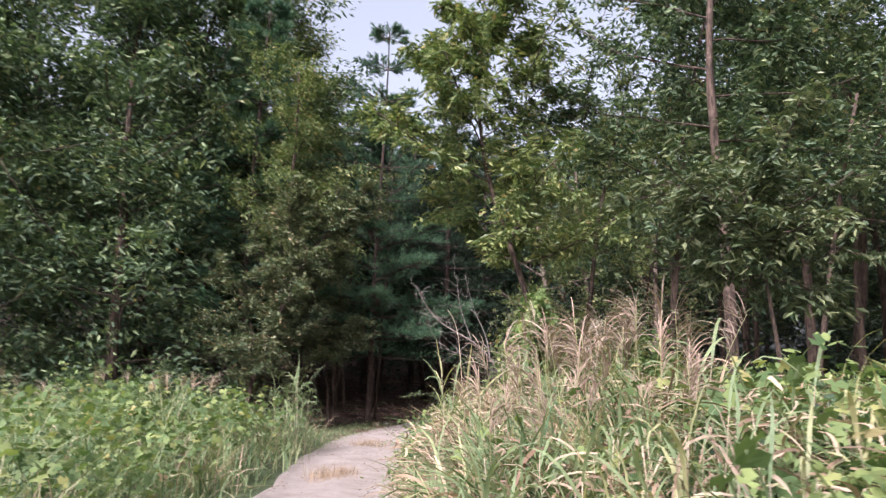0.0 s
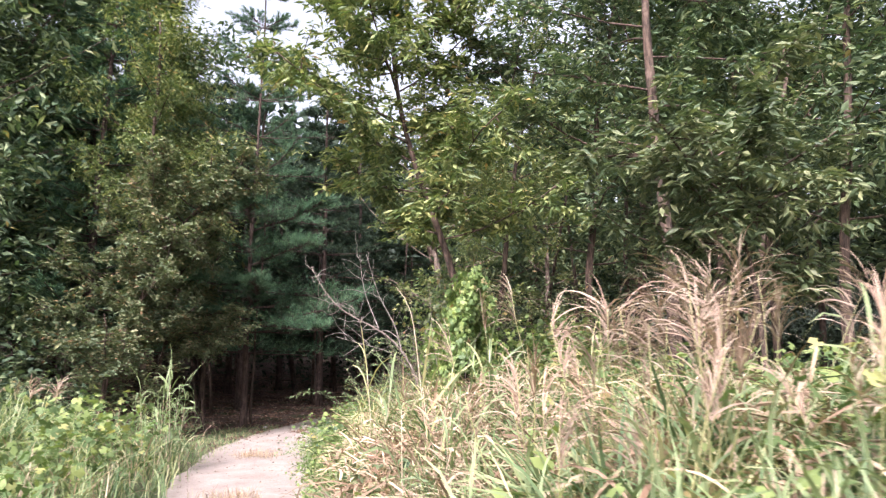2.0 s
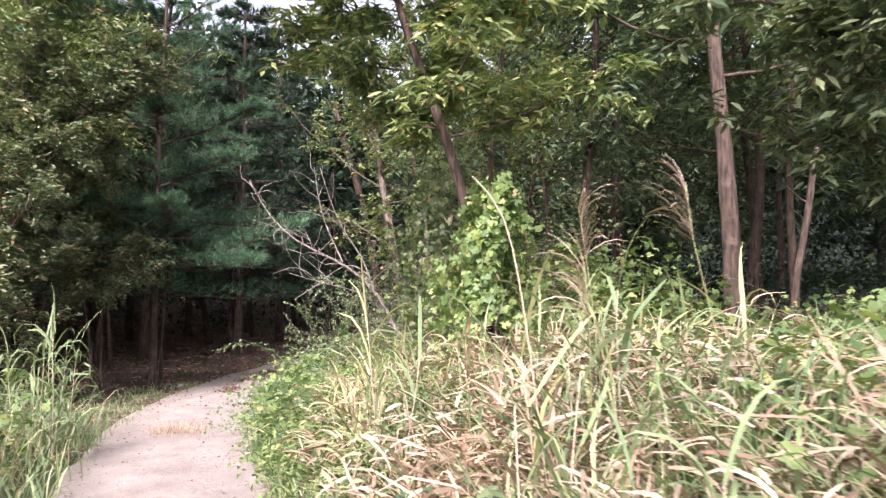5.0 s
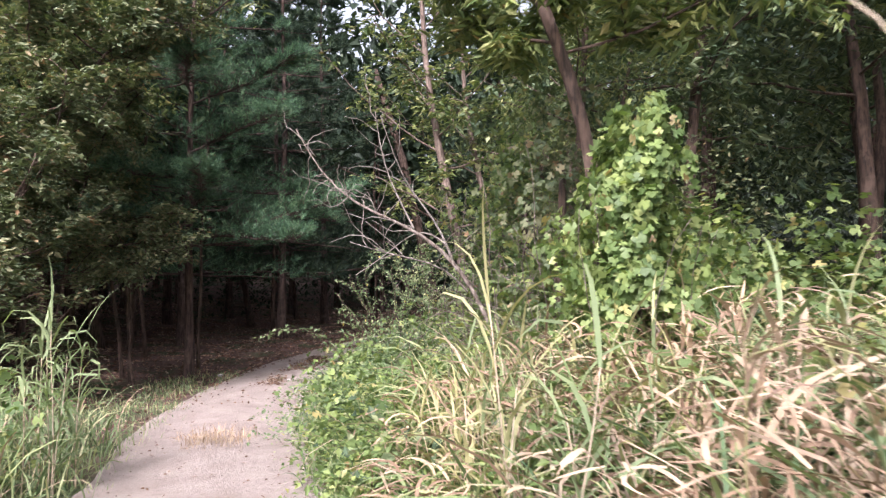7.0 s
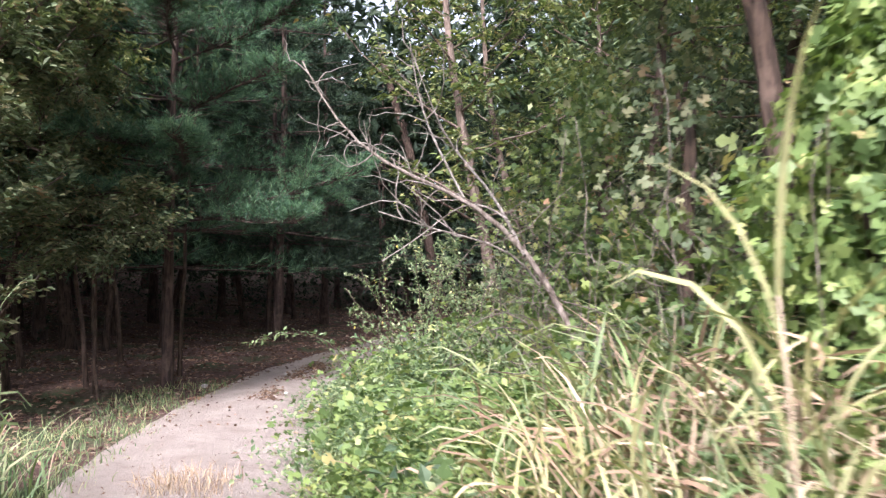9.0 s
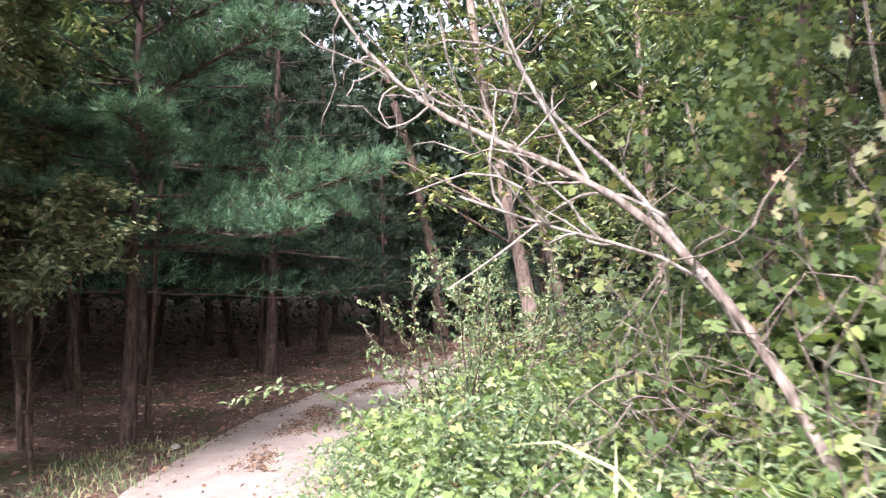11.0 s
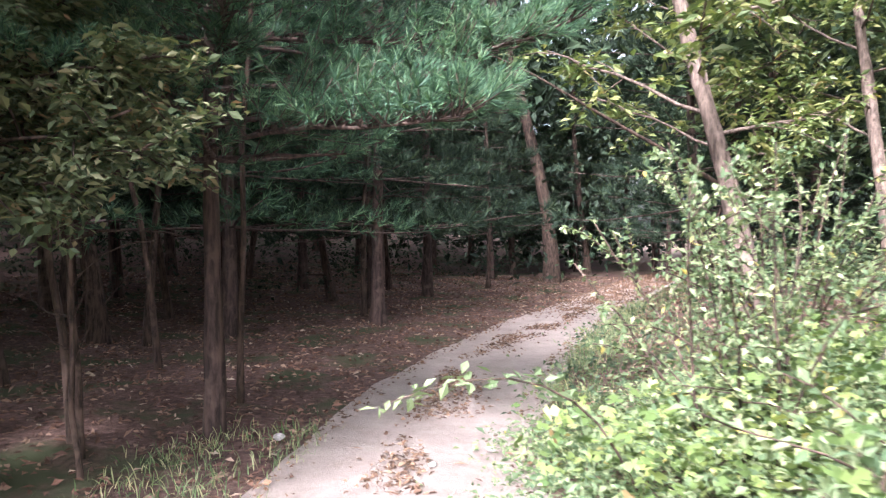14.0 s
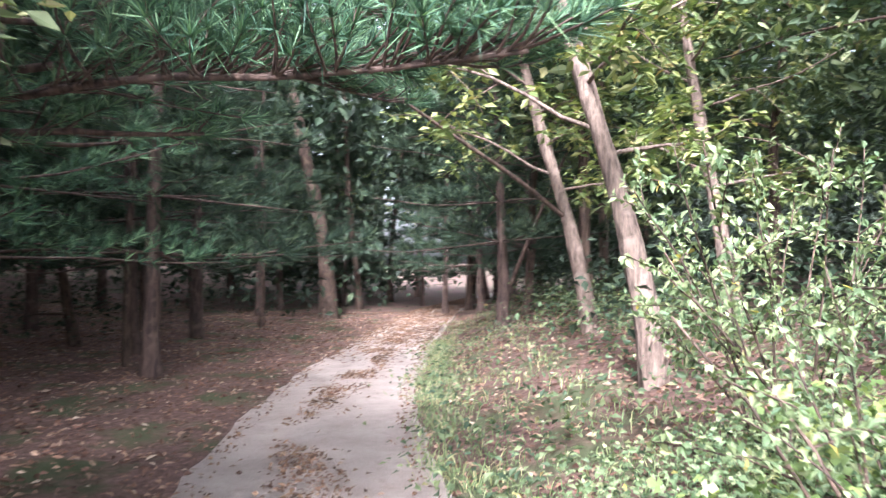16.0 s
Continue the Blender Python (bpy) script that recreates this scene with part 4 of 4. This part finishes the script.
def arching_spray():
    e = thing("arching_bramble", "leafy bramble cane arching low over the track", "bramble")
    cane = bent([(-0.1, 13.9, 0.2), (-0.35, 13.7, 0.75), (-0.75, 13.45, 0.95), (-1.2, 13.3, 0.82)], 10)
    part("cane", mesh_from("cane", *tube(cane, 0.008, 0.003, 5), M_BARK, True), e)
    for s2 in np.repeat(np.linspace(0.25, 1, 26), 3):
        q = along(cane, s2)[None] + RNG.normal(size=(1, 3)) * 0.02
        ln = 0.075 * RNG.uniform(0.7, 1.2, 1)
        part("leaf", mesh_from("leaf", *leaves(q, RNG.normal(size=(1, 3)) * [1, 1, 0.5] + [-0.3, 0, -0.1], ln, ln * 0.5), M_SHRUB), e)


arching_spray()


def silver_grass(x, y, height, n_blades, n_plumes, label, plume_size=0.34):
    """A tussock of tall blades with feathery flower heads."""
    e = thing("silver_grass", label, "tall grass", group="tussocks of silver grass")
    k = n_blades
    root = np.c_[RNG.normal(size=(k, 2)) * 0.16, np.zeros(k)]
    tall = RNG.uniform(0.5, 0.86, k) * height
    b = blades(root, RNG.uniform(0, 6.283, k), tall, RNG.uniform(0.014, 0.032, k), np.abs(RNG.normal(0.05, 0.28, k)), RNG.uniform(0.8, 2.6, k))
    part("blade_tuft", mesh_from("blade_tuft", *b, M_BLADE), e)
    if n_plumes >= 5:
        k //= 2
        root = np.c_[RNG.normal(size=(k, 2)) * 0.22, RNG.uniform(0.1, 0.45, k) * height]
        b = blades(root, RNG.uniform(0, 6.283, k), RNG.uniform(0.2, 0.42, k) * height, RNG.uniform(0.014, 0.03, k), RNG.uniform(0.4, 1.5, k), RNG.uniform(0.9, 2.2, k))
        part("dead_leaves", mesh_from("dead_leaves", *b, M_HUSK), e, "withered pinkish-brown leaves round the foot")
    for _ in range(n_plumes):
        a = RNG.uniform(0, 6.283)
        stem = wander((0.1 * math.cos(a), 0.1 * math.sin(a), 0), (0.16 * math.cos(a), 0.16 * math.sin(a), 1), height * RNG.uniform(0.8, 1.06), 8, 0.05, -0.02)
        st = part("stalk", mesh_from("stalk", *tube(stem, 0.004, 0.002, 4), M_REED, True), e)
        lean = RNG.uniform(0, 6.283)
        m = 30
        r0 = np.array([along(stem, s2) for s2 in RNG.uniform(0.82, 1.0, m)])
        pb = blades(r0, lean + RNG.normal(size=m) * 0.6, RNG.uniform(0.5, 1.0, m) * plume_size, RNG.uniform(0.005, 0.009, m), np.abs(RNG.normal(0.7, 0.3, m)), RNG.uniform(1.1, 1.9, m), drift=0.06)
        part("plume", mesh_from("plume", *pb, M_PLUME), st)
    return put(e, x, y)


for x, y, h, nb, npl in ((3.45, 2.4, 1.45, 150, 5), (3.75, 2.25, 1.58, 170, 7), (3.35, 3.25, 1.35, 120, 5), (4.4, 3.15, 1.58, 170, 9), (4.15, 2.5, 1.48, 150, 7), (4.55, 1.85, 1.3, 120, 5), (3.9, 3.0, 1.5, 120, 6)):
    silver_grass(x, y, h, nb, npl, "tall silver grass tussock with pinkish feathery plumes")
for x, y, h, nb, npl in ((-4.0, 8.9, 1.3, 120, 5), (-5.4, 9.2, 1.3, 120, 4), (-7.6, 8.8, 1.25, 100, 3), (-2.9, 8.2, 1.15, 80, 3), (-4.6, 6.6, 1.1, 80, 3)):
    silver_grass(x, y, h, nb, npl, "silver grass with brown plumes in the meadow", 0.3)
for x, y, h, nb, npl in ((2.62, 4.9, 1.6, 14, 0), (2.85, 5.45, 1.8, 16, 1), (3.2, 5.9, 1.7, 22, 1), (3.6, 5.2, 1.6, 24, 1), (2.45, 5.85, 1.55, 8, 1)):
    silver_grass(x, y, h, nb, npl, "tall green grass stems standing above the thatch", 0.35)


def broad_reed(height, n, mat, label, width=0.025, slump=1.0):
    """A reed at the origin: upright stem with broad blades that arch, kink and hang."""
    e = thing("reed", label, "reed", group="reeds beside the track")
    stem = wander((0, 0, -0.05), (RNG.normal() * 0.05, RNG.normal() * 0.05, 1), height * 0.82, 8, 0.035)
    part("stem", mesh_from("stem", *tube(stem, 0.008, 0.003, 5), M_STRAW, True), e)
    for k in range(n):
        u = k / (n - 1)
        root = along(stem, 0.18 + 0.82 * u)[None]
        top = k == n - 1
        b = blades(root, np.array([k * 2.7 + RNG.normal() * 0.5]), np.array([height * RNG.uniform(0.3, 0.46)]), np.array([width * RNG.uniform(0.6, 1.1)]),
                   np.array([RNG.uniform(0.1, 0.4) if top else RNG.uniform(0.25, 0.7)]), np.array([RNG.uniform(0.3, 1.6) if top else slump * RNG.uniform(0.8, 3.0)]), drift=0.2)
        part("blade", mesh_from("blade", *b, mat), e)
    return e


REED_GREEN = [broad_reed(h, n, M_BLADE, "tall reed with broad green blades in the thatch") for h, n in ((1.35, 9), (1.2, 8), (1.5, 10), (1.3, 9))]
REED_PALE = [broad_reed(h, n, M_REED, "withering reed with broad yellow-green and straw blades") for h, n in ((1.2, 9), (1.05, 8), (1.35, 10), (1.15, 9))]
REED_DRY = [broad_reed(h, n, M_HUSK, "dead reed with broad hanging pinkish-brown blades", 0.034, 1.4) for h, n in ((0.95, 9), (1.05, 10), (0.85, 8))]
for spots, kinds in ((((1.62, 6.85), (1.5, 7.3), (2.6, 5.2), (2.85, 5.7)), REED_PALE), (((2.62, 4.85), (2.8, 5.4), (3.0, 5.6), (2.45, 4.6), (1.9, 6.4)), REED_GREEN), (((2.75, 6.6), (2.5, 6.2), (2.9, 6.1)), REED_DRY)):
    for k, (x, y) in enumerate(spots):
        if k < len(kinds):
            put(kinds[k], x, y, 0, 1.12)
        else:
            again(kinds[k % len(kinds)], x, y, 70 * k, 1.1)
near = scatter(60, 1.0, 2.5, 0.4, 2.6, one)[0]
for k, at in enumerate(near):
    kinds = REED_DRY if k % 4 == 0 else REED_GREEN
    again(kinds[k % len(kinds)], at[0], at[1], RNG.uniform(0, 360), RNG.uniform(0.6, 0.9))
edge = scatter(36, 1.35, 2.3, 6.3, 8.8, one)[0]
for k, at in enumerate(edge):
    kinds = REED_DRY if k % 5 == 0 else REED_PALE if k % 5 < 4 else REED_GREEN
    again(kinds[k % len(kinds)], at[0], at[1], RNG.uniform(0, 360), RNG.uniform(0.6, 0.85))
put(broad_reed(1.7, 12, M_REED, "tallest reed with broad yellow-green blades at the track's edge", 0.02), 1.75, 7.05)
s, d, y = scatter(190, 1.35, 3.4, 0.2, 8.8, one)
for k, (at, off) in enumerate(zip(s, d)):
    green = waves(at[0], at[1], 1.6, 91) + RNG.normal() * 0.4
    kinds = REED_GREEN if green > 0.35 else REED_PALE if green > -0.15 else REED_DRY
    again(kinds[k % len(kinds)], at[0], at[1], RNG.uniform(0, 360), RNG.uniform(0.62, 0.95) * (0.75 + 0.25 * min(1.0, off - 0.9)))


n = 1100
p = RNG.normal(size=(n, 3)) * [0.3, 0.36, 0.2] + [2.35, 5.75, 0.0]
p[:, 2] += land(p[:, 0], p[:, 1]) + 0.5
heap = blades(p, RNG.uniform(0, 6.283, n), RNG.uniform(0.12, 0.3, n), RNG.uniform(0.01, 0.024, n), RNG.uniform(0.9, 2.2, n), RNG.uniform(0.4, 1.6, n), 5, 0.5)
tagged(new("withered_leaves", mesh_from("withered_leaves", *heap, M_HUSK)), "heap of crumpled pinkish-brown reed leaves in the thatch", "dead leaves", kind="stuff")


def dry_stalk():
    e = thing("dry_stalk", "single pale leafless stalk bent over at its tip", "stalk")
    line = bent([(2.62, 4.95, 0.4), (2.5, 4.92, 1.4), (2.44, 5.0, 1.85), (2.37, 5.05, 2.05), (2.28, 5.1, 2.1)], 14)
    part("stem", mesh_from("stem", *tube(line, 0.0045, 0.003, 6, 0.06), M_STRAW, True), e)


dry_stalk()
cone = [broad_reed(h, 20, M_BLADE, "drooping green reed standing at the track's edge", 0.022, 2.0) for h in (1.6, 1.45, 1.35)]
for ob, (x, y) in zip(cone, ((-1.55, 9.1), (-1.72, 9.25), (-1.5, 9.35))):
    put(ob, x, y)
again(cone[2], -1.62, 9.18, 80, 0.95)
again(cone[1], -1.48, 9.0, 310, 0.9)
again(cone[0], -1.85, 9.0, 120, 0.8)
again(cone[1], -1.6, 8.8, 200, 0.75)

# tufts in the middle of the track
for x, y, h in ((0.15, 6.9, 0.2), (-0.95, 10.8, 0.15)):
    s = np.c_[RNG.normal(size=(46, 2)) * [0.14, 0.2] + [x, y], np.zeros(46)]
    tuft = grass_field("track_tuft", "", M_HUSK, s, np.ones(46), h * 0.5, h * 1.2, 0.003, 0.007, 0.6, 1.4, 10, 0.05)
    tagged(tuft, "dry grass tuft growing in the middle of the track", "grass")

# fallen leaves
s, d, y = scatter(50000, -13, 6, 11.5, 40, lambda d, y: np.where(np.abs(d) > 0.9, 1.0, 0.025))
s[:, 2] = np.where(np.abs(d) < 0.95, 0.018, s[:, 2] + 0.012)
n = len(s)
lf = flat_leaves(s, np.c_[RNG.normal(size=(n, 2)), RNG.uniform(0, 0.25, n)], RNG.uniform(0.04, 0.11, n), RNG.uniform(0.02, 0.05, n), 0.3)
tagged(new("fallen_leaves", mesh_from("fallen_leaves", *lf, M_LITTER)), "brown fallen leaves on the woodland floor", "leaf litter", kind="stuff")
s, d, y = scatter(62000, -0.85, 0.85, 14.6, 52, lambda d, y: np.clip(np.exp(-((d + 0.02 - 0.1 * waves(y, y * 0, 1.2, 61)) / 0.2) ** 2) * np.clip(0.7 + 1.6 * waves(d * 2, y, 2.5, 62), 0, 1) + 0.3 * soft(24, 30, y) + 0.14 * soft(0.6, 0.8, np.abs(d)), 0, 1))
s2, d2, y2 = scatter(1500, -0.82, 0.82, 4, 15, lambda d, y: 0.2 + 0.6 * soft(0.4, 0.8, np.abs(d)))
s = np.concatenate([s, s2])
s[:, 2] = 0.016
n = len(s)
lf = flat_leaves(s, np.c_[RNG.normal(size=(n, 2)), RNG.uniform(0, 0.3, n)], RNG.uniform(0.03, 0.075, n) * np.where(s[:, 1] < 13, 0.6, 1), RNG.uniform(0.02, 0.042, n) * np.where(s[:, 1] < 13, 0.5, 1), 0.3)
tagged(new("track_litter", mesh_from("track_litter", *lf, M_DRIFT)), "drift of brown leaves along the middle of the track", "leaf litter", kind="stuff")


def stone(x, y, r, label):
    bm = bmesh.new()
    bmesh.ops.create_icosphere(bm, subdivisions=2, radius=r)
    for v in bm.verts:
        v.co = v.co * (1 + 0.25 * noise.noise(v.co * 9 / r * 0.1 + Vector((x, y, 0))))
        v.co.z *= 0.6
    me = bpy.data.meshes.new("stone")
    bm.to_mesh(me)
    bm.free()
    me.materials.append(M_STONE)
    ob = tagged(new("stone", me), label, "stone", group="stones on the track")
    ob.location = (x, y, 0.012 + r * 0.35)


stone(-2.55, 15.8, 0.045, "small whitish stone at the track's edge")
stone(-0.95, 15.6, 0.035, "small dark pebble on the track")
stone(-1.3, 15.2, 0.03, "small pebble on the track")
stone(-1.8, 17.2, 0.03, "small pebble on the track")
